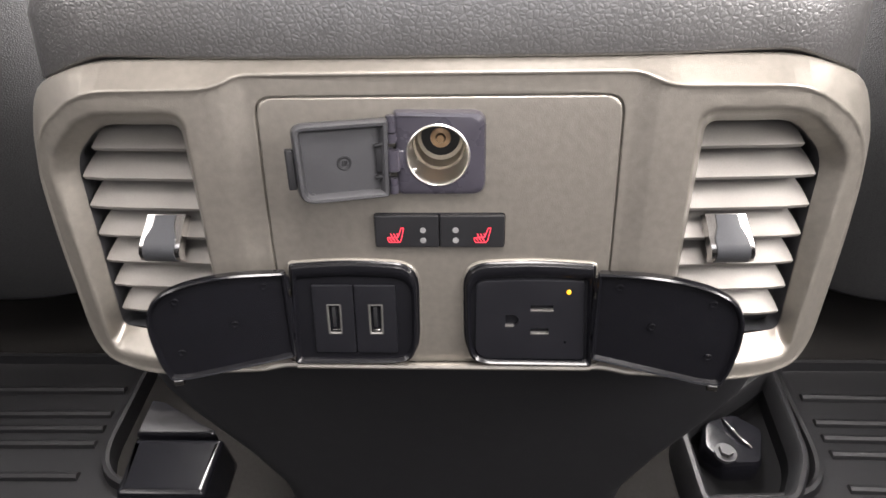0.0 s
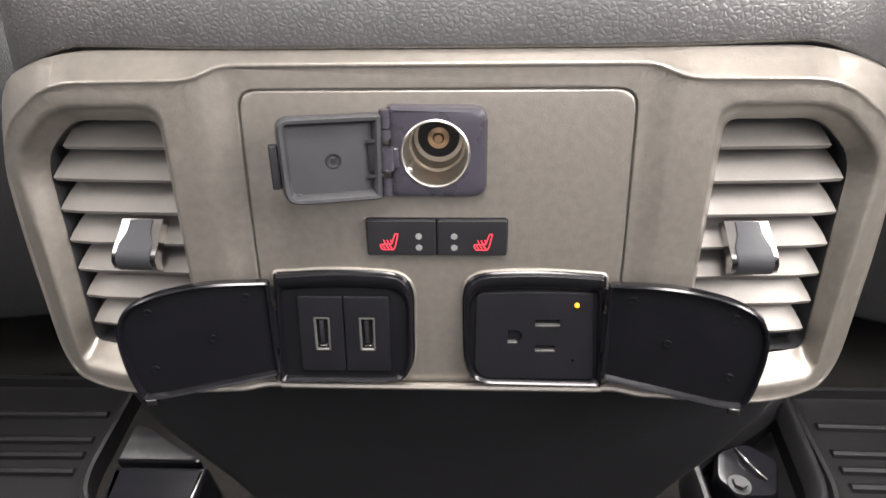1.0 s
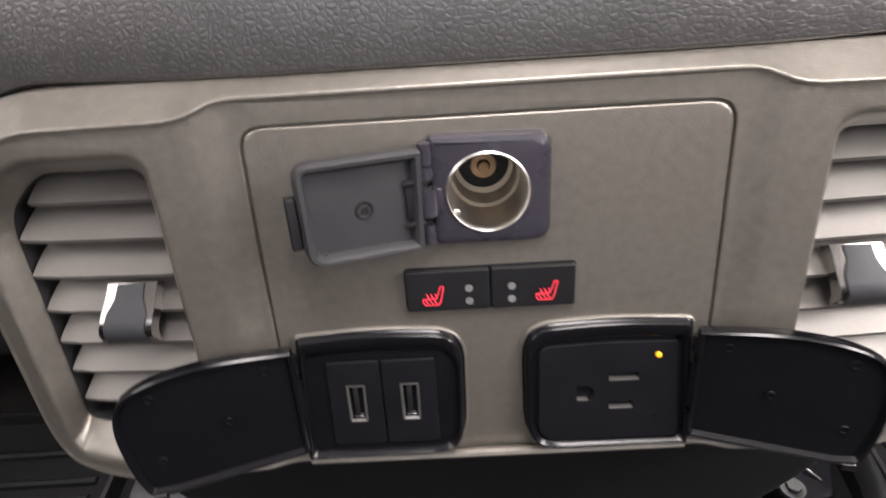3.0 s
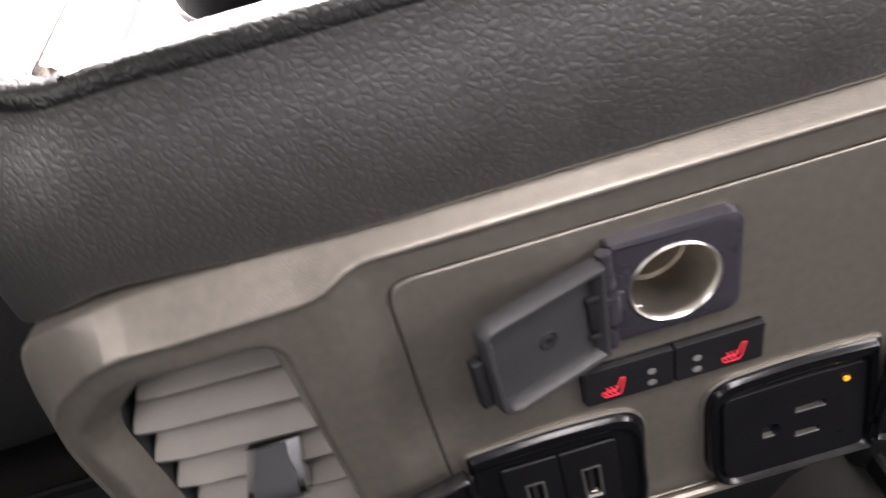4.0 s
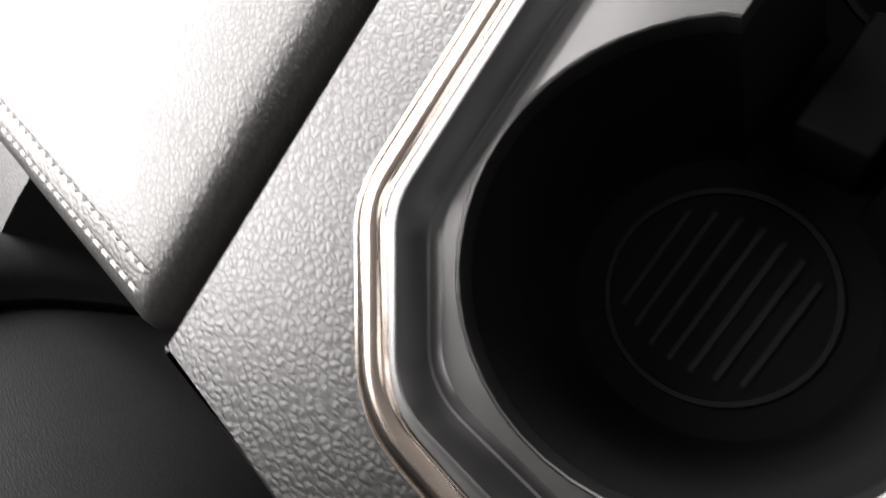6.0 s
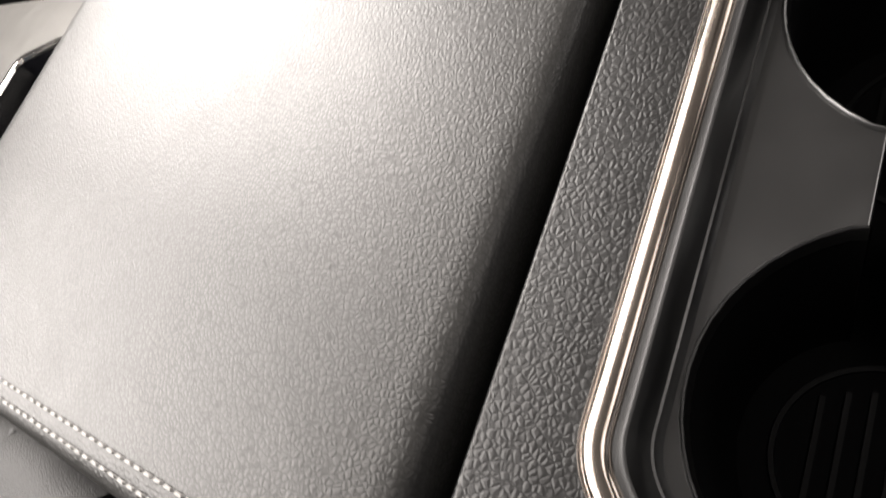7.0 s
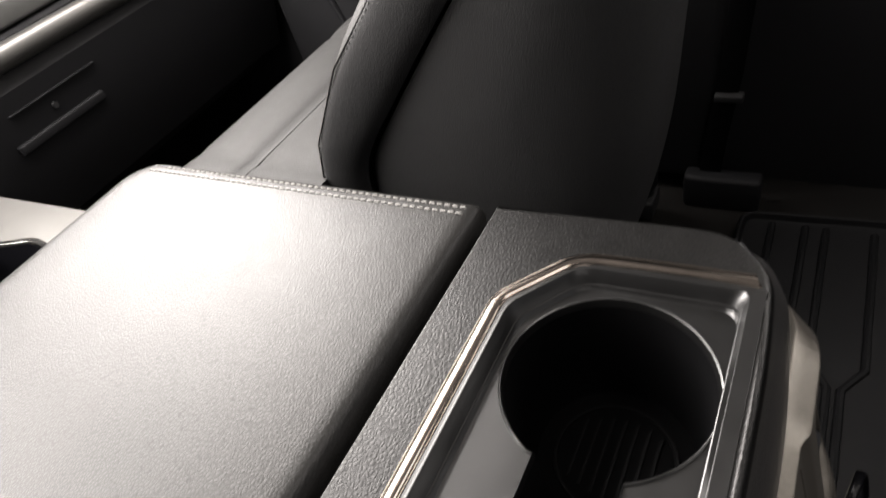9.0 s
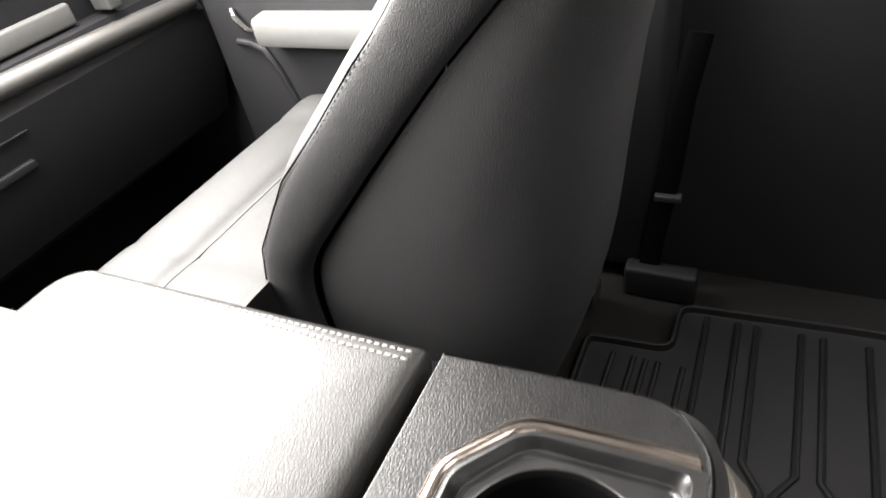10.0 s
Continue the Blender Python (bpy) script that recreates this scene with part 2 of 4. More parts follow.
def tube(bm, path, radius, n=10, flat=1.0, up=Vector((0, 0, 1)), caps=True):
    """A round or flattened bar along a path of points."""
    rows = []
    for i, p in enumerate(path):
        p = Vector(p)
        d = (Vector(path[min(i + 1, len(path) - 1)]) - Vector(path[max(i - 1, 0)])).normalized()
        side = d.cross(up)
        side = side.normalized() if side.length > 1e-6 else Vector((1, 0, 0))
        top = side.cross(d).normalized()
        r = radius(i / (len(path) - 1)) if callable(radius) else radius
        rows.append([bm.verts.new(p + side * r * math.cos(2 * math.pi * k / n) + top * r * flat * math.sin(2 * math.pi * k / n)) for k in range(n)])
    for a, b in zip(rows, rows[1:]):
        bridge(bm, a, b)
    if caps:
        bm.faces.new(rows[0])
        bm.faces.new(rows[-1])


def cylinder(bm, c, axis, r, h, n=20, r2=None):
    axis = Vector(axis).normalized()
    q = axis.to_track_quat("Z", "Y").to_matrix().to_4x4()
    bmesh.ops.create_cone(bm, cap_ends=True, segments=n, radius1=r, radius2=r if r2 is None else r2, depth=h,
                          matrix=Matrix.Translation(c) @ q)


# ---- cabin shell: roof, pillars and rear wall are unseen, added to shape the light ----
FLOOR = -0.035


def wall_part(name, a, b, mat, label, kind="structure"):
    bm = bmesh.new()
    box(bm, a, b, 0.004)
    return tagged(part(name, bm, mat), label, name.split("_")[0], kind=kind)


bm = bmesh.new()
box(bm, (-1.0, -1.35, FLOOR - 0.06), (1.0, 1.7, FLOOR - 0.012))
tagged(part("floor", bm, CARPET), "dark grey carpeted vehicle cabin floor", "floor", kind="structure")
bm = bmesh.new()
roof_edge = [(-1.0, -1.35), (1.0, -1.35), (1.0, 0.62), (-1.0, 0.62)]
roof_hole = rounded([(-0.45, -0.74), (0.45, -0.74), (0.45, -0.10), (-0.45, -0.10)], 0.05, 4)
lows = ring(bm, roof_edge, 1.26, level), ring(bm, roof_hole, 1.26, level)
tops = ring(bm, roof_edge, 1.32, level), ring(bm, roof_hole, 1.32, level)
fill(bm, *lows)
fill(bm, *tops)
for a, b in zip(lows, tops):
    bridge(bm, a, b)
tagged(part("ceiling", bm, HEADLINER, smooth=0), "pale cloth headliner with an assumed glass roof opening", "ceiling", kind="structure")
wall_part("wall_rear", (-1.0, -1.40, FLOOR - 0.05), (1.0, -1.30, 0.82), DOORSKIN, "dark trim wall behind the rear bench area")
wall_part("wall_rear_header", (-1.0, -1.40, 1.2), (1.0, -1.30, 1.32), HEADLINER, "pale header over the rear window")
wall_part("wall_firewall", (-1.0, 1.55, FLOOR - 0.05), (1.0, 1.65, 0.86), DASH, "dark firewall ahead of the footwells")
for s in (-1, 1):
    x0, x1 = sorted((s * 0.93, s * 1.0))
    wall_part("wall_side", (x0, -1.35, FLOOR - 0.05), (x1, 1.6, 0.80), DOORSKIN, "black lower side wall of the cabin")
    for y0, y1 in ((-1.35, -0.92), (-0.05, 0.12), (1.0, 1.12)):
        wall_part("wall_pillar", (x0, y0, 0.80), (x1, y1, 1.28), HEADLINER, "pale roof pillar between the side windows")

wall_part("wall_header", (-1.0, 0.575, 1.32), (1.0, 0.625, 1.47), HEADLINER, "pale header beam above the windscreen")
wall_part("wall_cowl", (-1.0, 1.66, 0.80), (1.0, 1.74, 0.95), DASH, "dark cowl below the windscreen")
# window panes
GLASS = bpy.data.materials.new("window_glass")
GLASS.use_nodes = True
pane_shader = GLASS.node_tree.nodes["Principled BSDF"]
pane_shader.inputs["Transmission Weight"].default_value, pane_shader.inputs["Roughness"].default_value = 1.0, 0.0
pane_shader.inputs["IOR"].default_value = 1.45


def window(name, corners, label, thick):
    """A pane between four corners, thick metres through."""
    bm = bmesh.new()
    near = [bm.verts.new(c) for c in corners]
    far = [bm.verts.new(Vector(c) + Vector(thick)) for c in corners]
    bm.faces.new(near)
    bm.faces.new(far)
    bridge(bm, near, far)
    ob = tagged(part(name, bm, GLASS, smooth=0), label, "window", kind="structure")
    ob.visible_shadow = False


window("window_1", [(-0.99, 0.63, 1.46), (0.99, 0.63, 1.46), (0.99, 1.72, 0.94), (-0.99, 1.72, 0.94)], "clear raked windscreen above the dashboard", (0, 0.002, 0.003))
window("window_2", [(-0.93, -1.345, 0.82), (0.93, -1.345, 0.82), (0.93, -1.345, 1.20), (-0.93, -1.345, 1.20)], "clear rear cab window", (0, -0.004, 0))
for k, (s, y0, y1) in enumerate(((-1, -0.92, -0.05), (1, -0.92, -0.05), (-1, 0.12, 1.0), (1, 0.12, 1.0))):
    window("window_%d" % (k + 3), [(s * 0.985, y0, 0.80), (s * 0.985, y1, 0.80), (s * 0.985, y1, 1.26), (s * 0.985, y0, 1.26)], "clear side door window", (s * 0.004, 0, 0))
window("window_7", [(-0.46, -0.75, 1.322), (0.46, -0.75, 1.322), (0.46, -0.09, 1.322), (-0.46, -0.09, 1.322)], "clear glass roof panel, unseen and assumed", (0, 0, 0.004))

# ---- centre console: body and leather top ----
PANEL = pose(0, 0, 0.4266, -11.5, 0, 0)
console = thing("center_console", "black leather-wrapped center console with two cup holders and padded armrest", "center console")

TOP = 0.500
BELT = [(-0.1840, 0.2145), (-0.1885, 0.13), (-0.1910, 0.062), (-0.181, 0.0440), (-0.160, 0.0275), (-0.10, 0.0225)]
OUTER = rounded(BELT + [(-x, y) for x, y in BELT[::-1]], [0.001, 0.03, 0.012, 0.012, 0.015, 0.03] + [0.03, 0.015, 0.012, 0.012, 0.03, 0.001], 4)
LOW = [(-0.191, 0.2138), (-0.205, 0.13), (-0.2165, 0.056), (-0.2130, 0.0315), (-0.179, 0.0165), (-0.10, 0.0095)]
LOWER = rounded(LOW + [(-x, y) for x, y in LOW[::-1]], [0.001, 0.03, 0.012, 0.012, 0.015, 0.03] + [0.03, 0.015, 0.012, 0.012, 0.03, 0.001], 4)
TRAY_CORNERS = ((0.1030, 0.1765), (0.1475, 0.1390), (0.1515, 0.0375))


def well(d, back):
    """The tray's outline, d inside the rim at the front and sides, and back inside it at the rear."""
    (x0, y0), (x1, y1), (x2, y2) = TRAY_CORNERS
    half = [(x0 - 0.41 * d, y0 - d), (x1 - 0.93 * d, y1 - 0.4 * d), (x2 - d, y2 + back)]
    return rounded([(-half[0][0], half[0][1])] + half + [(-x, y) for x, y in half[:0:-1]], [0.008, 0.008, 0.012, 0.004 + d * 0.5, 0.004 + d * 0.5, 0.012], 5)


INNER = well(0.0, 0.0)


def soften(d):
    """The rim's outline drawn in by d, and by more along the rounded rear edge."""
    out = []
    for a, b in zip(inset(OUTER, d), inset(OUTER, d * 1.7)):
        w = min(1.0, max(0.0, (0.085 - a[1]) / 0.035))
        out.append((a[0] + (b[0] - a[0]) * w, a[1] + (b[1] - a[1]) * w))
    return out


def lift(p):
    """The rear of the rim stands a little higher than its sides."""
    return 0.0020 * min(1.0, max(0.0, (0.0400 - p[1]) / 0.0112)) * min(1.0, max(0.0, (0.149 - abs(p[0])) / 0.012))


SEAT_OF_TRAY = [(math.copysign(min(abs(x), 0.1468), x), y - 0.0088 + (0.0016 if abs(x) > 0.14 else 0.0)) if y < 0.06 else (x, y) for x, y in INNER]


def seam_height(p):
    """The seam over the bezel drops at the corners."""
    return 0.4415 - 0.016 * max(0.0, (abs(p[0]) - 0.165) / 0.04) ** 1.3


bm = bmesh.new()


def bulged(t, out):
    """A row of the padded side, t of the way up, swelling outwards away from the middle of the back."""
    return [(x + math.copysign(out, x) * min(1.0, max(0.0, (abs(x) - 0.12) / 0.05)), y) for x, y in lerp(LOWER, OUTER, t)]


rows = stack(bm, [
    (inset(LOWER, 0.012), lambda p: seam_height(p) - 0.006), (inset(LOWER, 0.0025), lambda p: seam_height(p) - 0.0006), (inset(LOWER, 0.0006), lambda p: seam_height(p) + 0.0004), (LOWER, lambda p: seam_height(p) + 0.0022),
    (bulged(0.18, 0.0012), lambda p: 0.457), (bulged(0.46, 0.0022), 0.471), (bulged(0.78, 0.0020), 0.483),
    (OUTER, lambda p: 0.4905 + 0.5 * lift(p)), (soften(0.0004), lambda p: 0.4948 + 0.8 * lift(p)), (soften(0.0009), lambda p: 0.4972 + lift(p)), (soften(0.0016), lambda p: 0.4989 + lift(p)), (soften(0.0024), lambda p: 0.4997 + lift(p)), (soften(0.0033), lambda p: TOP + lift(p))], level)
hole = ring(bm, SEAT_OF_TRAY, lambda p: TOP + lift(p), level)
edge = ring(bm, SEAT_OF_TRAY, TOP - 0.006, level)
bridge(bm, hole, edge)
fill(bm, rows[-1], hole)
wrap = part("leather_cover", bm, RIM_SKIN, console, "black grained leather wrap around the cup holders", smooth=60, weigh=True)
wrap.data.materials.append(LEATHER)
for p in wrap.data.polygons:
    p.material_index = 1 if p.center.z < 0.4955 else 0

# lower body: side panels and the sloping back under the bezel
bm = bmesh.new()
BODY_ROWS = ((0.436, 0.186, 0.026), (0.40, 0.188, 0.022), (0.30, 0.204, 0.003), (0.262, 0.212, -0.004), (0.20, 0.210, 0.008), (0.165, 0.198, 0.012), (0.11, 0.172, 0.018), (0.05, 0.152, 0.026), (FLOOR - 0.012, 0.144, 0.032))
rows = []
for z, hw, yb in BODY_ROWS:
    loop = rounded([(-hw, 0.60), (-hw, yb), (hw, yb), (hw, 0.60)], [0.005, 0.025, 0.025, 0.005], 5)
    rows.append(ring(bm, loop, z, level))
for a, b in zip(rows, rows[1:]):
    bridge(bm, a, b)
part("body", bm, MATTE, console, "black plastic lower body tapering to the floor")

# smoked chrome strip round three sides of the tray: a thin outer bead and a broad rounded bar
bm = bmesh.new()
ARC = [(-0.1508, 0.0308), (-0.1498, 0.085), (-0.1462, 0.1385), (-0.1025, 0.1755)]
arc = rounded(ARC + [(-x, y) for x, y in ARC[::-1]], [0, 0.03, 0.014, 0.009, 0.009, 0.014, 0.03, 0], 6)
strip = []
for a, b in zip(arc, arc[1:]):
    if (Vector(b) - Vector(a)).length > 1e-5:
        n = max(1, int((Vector(b) - Vector(a)).length / 0.0055))
        strip += [Vector(a).lerp(Vector(b), i / n) for i in range(n)]
strip.append(Vector(arc[-1]))
bar = [(-0.0068, -0.0030), (-0.0066, 0.0002), (-0.0062, 0.0006), (-0.0057, 0.0006), (-0.0053, 0.0003), (-0.0050, 0.0004), (-0.0042, 0.0012), (-0.0028, 0.0018), (-0.0008, 0.0021), (0.0014, 0.0019), (0.0028, 0.0012), (0.0033, 0.0007), (0.0038, 0.0007), (0.0043, 0.0001), (0.0045, -0.0034)]
rows = []
for i, p in enumerate(strip):
    d = (strip[min(i + 1, len(strip) - 1)] - strip[max(i - 1, 0)]).normalized()
    inward = Vector((d.y, -d.x))
    end = min((p - strip[0]).length, (p - strip[-1]).length)
    drop = max(0.0, 1.0 - end / 0.0055)
    slant = max(0.0, 1.0 - end / 0.012)
    rows.append([bm.verts.new((p.x + inward.x * o * 0.92, p.y + inward.y * o * 0.92 - slant * o * 0.55, TOP + z - drop * 0.0040 * max(0.0, 1 + z / 0.0034))) for o, z in bar])
for a, b in zip(rows, rows[1:]):
    bridge(bm, a, b, closed=False)
bm.faces.new(rows[0])
bm.faces.new(rows[-1])
part("chrome_trim", bm, DARK_CHROME, console, "smoked chrome trim strip with bright highlights", smooth=30)
# dark beads drawn in place of the shading along the leather's folds
for s in (-1, 1):
    bm = bmesh.new()
    tube(bm, [(s * 0.1600, 0.0362, TOP - 0.0004), (s * 0.1660, 0.0395, TOP - 0.0003), (s * 0.1735, 0.0440, TOP - 0.0004), (s * 0.1810, 0.0495, TOP - 0.0009), (s * 0.1868, 0.0550, TOP - 0.0042)], 0.0007, 8, 0.5)
    part("fold_shade", bm, MATTE, console, "thin dark bead for the shaded crease where two leather panels meet")

# cup holder tray: sloped wall, floor, and a keyhole-shaped double well
CUP, CR, CUPY = 0.0700, 0.0588, 0.0997


half = []
a0, a1 = math.radians(153), math.radians(207)
for i in range(41):
    a = a0 - (2 * math.pi - (a1 - a0)) * i / 40
    half.append((CUP + CR * math.cos(a), CUPY + CR * math.sin(a)))
right = [(0.0165, 0.1220)] + half + [(0.0165, 0.0752)]
KEYHOLE = right + [(-x, y) for x, y in right[::-1]]


def cup_row(scale):
    out = []
    for x, y in KEYHOLE:
        c = CUP if x > 0 else -CUP
        out.append((c + (x - c) * scale, CUPY + (y - CUPY) * scale))
    return out


bm = bmesh.new()
rows = stack(bm, [(SEAT_OF_TRAY, TOP - 0.0010), (inset(SEAT_OF_TRAY, 0.0002), lambda p: TOP + 0.0001 + lift(p)), (inset(SEAT_OF_TRAY, 0.0008), lambda p: TOP + 0.0004 + lift(p)), (well(0.0060, -0.0008), lambda p: TOP + 0.0001 + lift(p)), (well(0.0074, 0.0002), lambda p: TOP + 0.0006 + lift(p)), (well(0.0084, 0.0012), lambda p: TOP + 0.0004 + lift(p)), (well(0.0094, 0.0018), lambda p: TOP - 0.0012 + 0.6 * lift(p)), (well(0.0112, 0.0034), TOP - 0.0042),
                  (well(0.0132, 0.0042), TOP - 0.0084), (well(0.0140, 0.0046), TOP - 0.0086), (well(0.0148, 0.0049), TOP - 0.0104), (well(0.0160, 0.0052), TOP - 0.0116)], level)
lip = stack(bm, [(KEYHOLE, TOP - 0.0118), (cup_row(0.985), TOP - 0.0132), (cup_row(0.978), TOP - 0.018)], level)
fill(bm, rows[-1], lip[0])
tray = part("cup_holder_tray", bm, TRAY, console, "black molded tray with two joined round cup wells", weigh=True)
bm = bmesh.new()
stack(bm, [(lip_, z) for lip_, z in ((cup_row(0.986), TOP - 0.0136), (cup_row(0.991), TOP - 0.0116), (cup_row(0.998), TOP - 0.0105), (cup_row(1.007), TOP - 0.0102), (cup_row(1.016), TOP - 0.0106), (cup_row(1.024), TOP - 0.0120))], level)
part("well_lip", bm, TRAY, tray)
bm = bmesh.new()
stack(bm, [(cup_row(0.979), TOP - 0.0165), (cup_row(0.972), TOP - 0.022), (cup_row(0.94), TOP - 0.06), (cup_row(0.88), TOP - 0.094), (cup_row(0.84), TOP - 0.098)], level, cap_last=True)
part("cup_liner", bm, LINER, tray, "dull black rubber lining of both cup wells")
bm = bmesh.new()
box(bm, (-0.019, 0.083, TOP - 0.099), (0.019, 0.106, TOP - 0.056), 0.002)
part("divider", bm, LINER, tray)
for s in (-1, 1):
    bm = bmesh.new()
    stack(bm, [(circle(s * CUP, CUPY, r, 40), z) for r, z in ((0.036, TOP - 0.0985), (0.0365, TOP - 0.0965), (0.0385, TOP - 0.0965), (0.039, TOP - 0.0985))], level)
    for i in range(-3, 4):
        w = 0.028 * math.cos(i / 4.2)
        box(bm, (s * CUP - w, CUPY + i * 0.008 - 0.001, TOP - 0.0990), (s * CUP + w, CUPY + i * 0.008 + 0.001, TOP - 0.0966))
    part("cup_floor_ribs", bm, CUP_RIB, tray)

# padded armrest lid
ARM_Y0, ARM_Y1, ARM_W = 0.2235, 0.612, 0.1845


def arm_outline(d):
    return rounded([(-ARM_W + d, ARM_Y0 + d), (ARM_W - d, ARM_Y0 + d), (ARM_W - 0.004 - d, ARM_Y1 - 0.025 - d * 0.6), (ARM_W - 0.022 - d, ARM_Y1 - d),
                    (-ARM_W + 0.022 + d, ARM_Y1 - d), (-ARM_W + 0.004 + d, ARM_Y1 - 0.025 - d * 0.6)], [0.004, 0.004, 0.012, 0.02, 0.02, 0.012], 5)


bm = bmesh.new()
rows = stack(bm, [(arm_outline(0.004), 0.40), (arm_outline(0.0015), 0.473), (arm_outline(0.0), 0.488), (arm_outline(0.0006), 0.4938), (arm_outline(0.0021), 0.4983), (arm_outline(0.0048), 0.5010),
                  (arm_outline(0.0092), 0.5024), (arm_outline(0.017), 0.5031), (arm_outline(0.045), 0.5042), (arm_outline(0.09), 0.5052)], level)
fill(bm, rows[-1])
arm = part("armrest", bm, ARM_SKIN, console, "padded grey-black leather armrest lid with twin side stitching", smooth=80)
for s in (-1, 1):
    for d in (0.0100, 0.0175):
        bm = bmesh.new()
        y = ARM_Y0 + 0.010
        while y < ARM_Y1 - 0.035:
            xx = s * (ARM_W - d - 0.004 * (y - ARM_Y0) / (ARM_Y1 - ARM_Y0))
            z = 0.5023 if d < 0.014 else 0.5030
            tube(bm, [(xx, y, z - 0.0008), (xx, y + 0.0008, z + 0.0007), (xx, y + 0.0040, z + 0.0008), (xx, y + 0.0049, z - 0.0008)], 0.0008, 6)
            y += 0.0066
        tagged(part("stitching", bm, THREAD, arm, "grey double-row thread"), kind="stuff")
bm = bmesh.new()
box(bm, (-0.176, 0.2145, 0.30), (0.176, 0.2240, 0.474), 0.001)
part("lid_gap", bm, GLOSS, console)

# front tray ahead of the armrest
bm = bmesh.new()
FT = rounded([(-0.150, 0.620), (0.150, 0.620), (0.135, 0.98), (-0.135, 0.98)], 0.02, 4)
FTI = rounded([(-0.098, 0.64), (0.072, 0.64), (0.085, 0.74), (0.060, 0.80), (-0.060, 0.80), (-0.098, 0.74)], 0.012, 4)
rows = stack(bm, [(FT, FLOOR - 0.012), (FT, 0.437), (inset(FT, 0.004), 0.444), (inset(FT, 0.010), 0.446)], level)
hole = stack(bm, [(FTI, 0.446), (FTI, 0.43), (inset(FTI, 0.008), 0.39)], level, cap_last=True)
fill(bm, rows[-1], hole[0])
part("front_tray", bm, ALU, console, "silver-grey front tray surround")
bm = bmesh.new()
tube(bm, [(x, y, 0.4475) for x, y in FTI + FTI[:1]], 0.0045, 8, 0.7)
part("tray_trim", bm, CHROME, console, "bright chrome trim loop")
bm = bmesh.new()
stack(bm, [(inset(FTI, 0.0045), 0.447), (inset(FTI, 0.009), 0.425), (inset(FTI, 0.012), 0.396)], level, cap_last=True)
part("tray_liner", bm, GLOSS, console)

# ---- rear bezel ----
bezel = thing("console_bezel", "satin warm-grey plastic bezel on the back of the console", "bezel", m=PANEL)


def bend(u):
    u = abs(u)
    t = min(1.0, max(0.0, (u - 0.0915) / 0.0150))
    d = 0.0036 * t * t * (3 - 2 * t)
    return d - 0.0145 * max(0.0, (u - 0.150) / 0.057) ** 1.8


def on_bezel(p, d):
    return (p[0], -(d + bend(p[0])), p[1])


HALF_A = [(0.094, 0.0175), (0.108, 0.0172), (0.172, 0.0162), (0.2100, 0.0032), (0.2248, -0.030), (0.2260, -0.080), (0.2213, -0.150), (0.2122, -0.1672), (0.180, -0.1700), (0.092, -0.1610)]
HALF_B = [(0.094, 0.0120), (0.108, 0.0060), (0.173, 0.0054), (0.2072, -0.0175), (0.2170, -0.041), (0.2176, -0.080), (0.2132, -0.145), (0.2045, -0.1592), (0.178, -0.1625), (0.092, -0.1575)]
RAD = [0.006, 0.008, 0.016, 0.014, 0.012, 0.02, 0.012, 0.007, 0.02, 0.02]
A = rounded(HALF_A + [(-x, y) for x, y in HALF_A[::-1]], RAD + RAD[::-1], 4)
B = rounded(HALF_B + [(-x, y) for x, y in HALF_B[::-1]], RAD + RAD[::-1], 4)
V0 = rounded([(0.1745, -0.0060), (0.1225, -0.0060), (0.1235, -0.1510), (0.1985, -0.1522), (0.2075, -0.033)], [0.014, 0.010, 0.008, 0.008, 0.016], 5)
V1 = rounded([(0.1730, -0.0148), (0.1305, -0.0148), (0.1285, -0.1395), (0.1955, -0.1405), (0.1962, -0.035)], [0.010, 0.006, 0.005, 0.005, 0.012], 5)
PAN = rounded([(-0.0890, 0.0012), (0.0890, 0.0012), (0.0908, -0.090), (0.0893, -0.1545), (-0.0893, -0.1545), (-0.0908, -0.090)], [0.010, 0.010, 0.02, 0.004, 0.004, 0.02], 5)

bm = bmesh.new()
flat = lambda p, d: (p[0], -d, p[1])
rows = stack(bm, [(A, -0.030), (A, -0.0105), (lerp(A, B, 0.06), -0.0090), (lerp(A, B, 0.45), -0.0052), (lerp(A, B, 0.86), -0.0012), (B, 0.0003), (inset(B, 0.0007), 0.0009), (inset(B, 0.0016), 0.0007), (inset(B, 0.0026), 0.0)], flat)
vents = []
for v0, v1 in ((V0, V1), ([(-x, y) for x, y in V0], [(-x, y) for x, y in V1])):
    vents.append(stack(bm, [(inset(v0, -0.0018), 0.0), (v0, -0.0004), (lerp(v0, v1, 0.14), -0.0014), (lerp(v0, v1, 0.32), -0.0034), (lerp(v0, v1, 0.62), -0.0078), (lerp(v0, v1, 0.88), -0.0114), (v1, -0.0126), (inset(v1, -0.0004), -0.0136)], flat)[0])
groove = stack(bm, [(PAN, 0.0), (inset(PAN, 0.0004), -0.0003), (inset(PAN, 0.0006), -0.0022), (inset(PAN, 0.0030), -0.0024)], flat)
fill(bm, rows[-1], *vents, groove[0])
for i in range(-21, 22):
    g = list(bm.verts) + list(bm.edges) + list(bm.faces)
    bmesh.ops.bisect_plane(bm, geom=g, plane_co=(i * 0.0102 + 0.0001, 0, 0), plane_no=(1, 0, 0), dist=1e-6)
for s in (-1, 1):
    for u in (0.090, 0.094, 0.098, 0.104, 0.108, 0.112):
        g = list(bm.verts) + list(bm.edges) + list(bm.faces)
        bmesh.ops.bisect_plane(bm, geom=g, plane_co=(s * u, 0, 0), plane_no=(1, 0, 0), dist=1e-6)
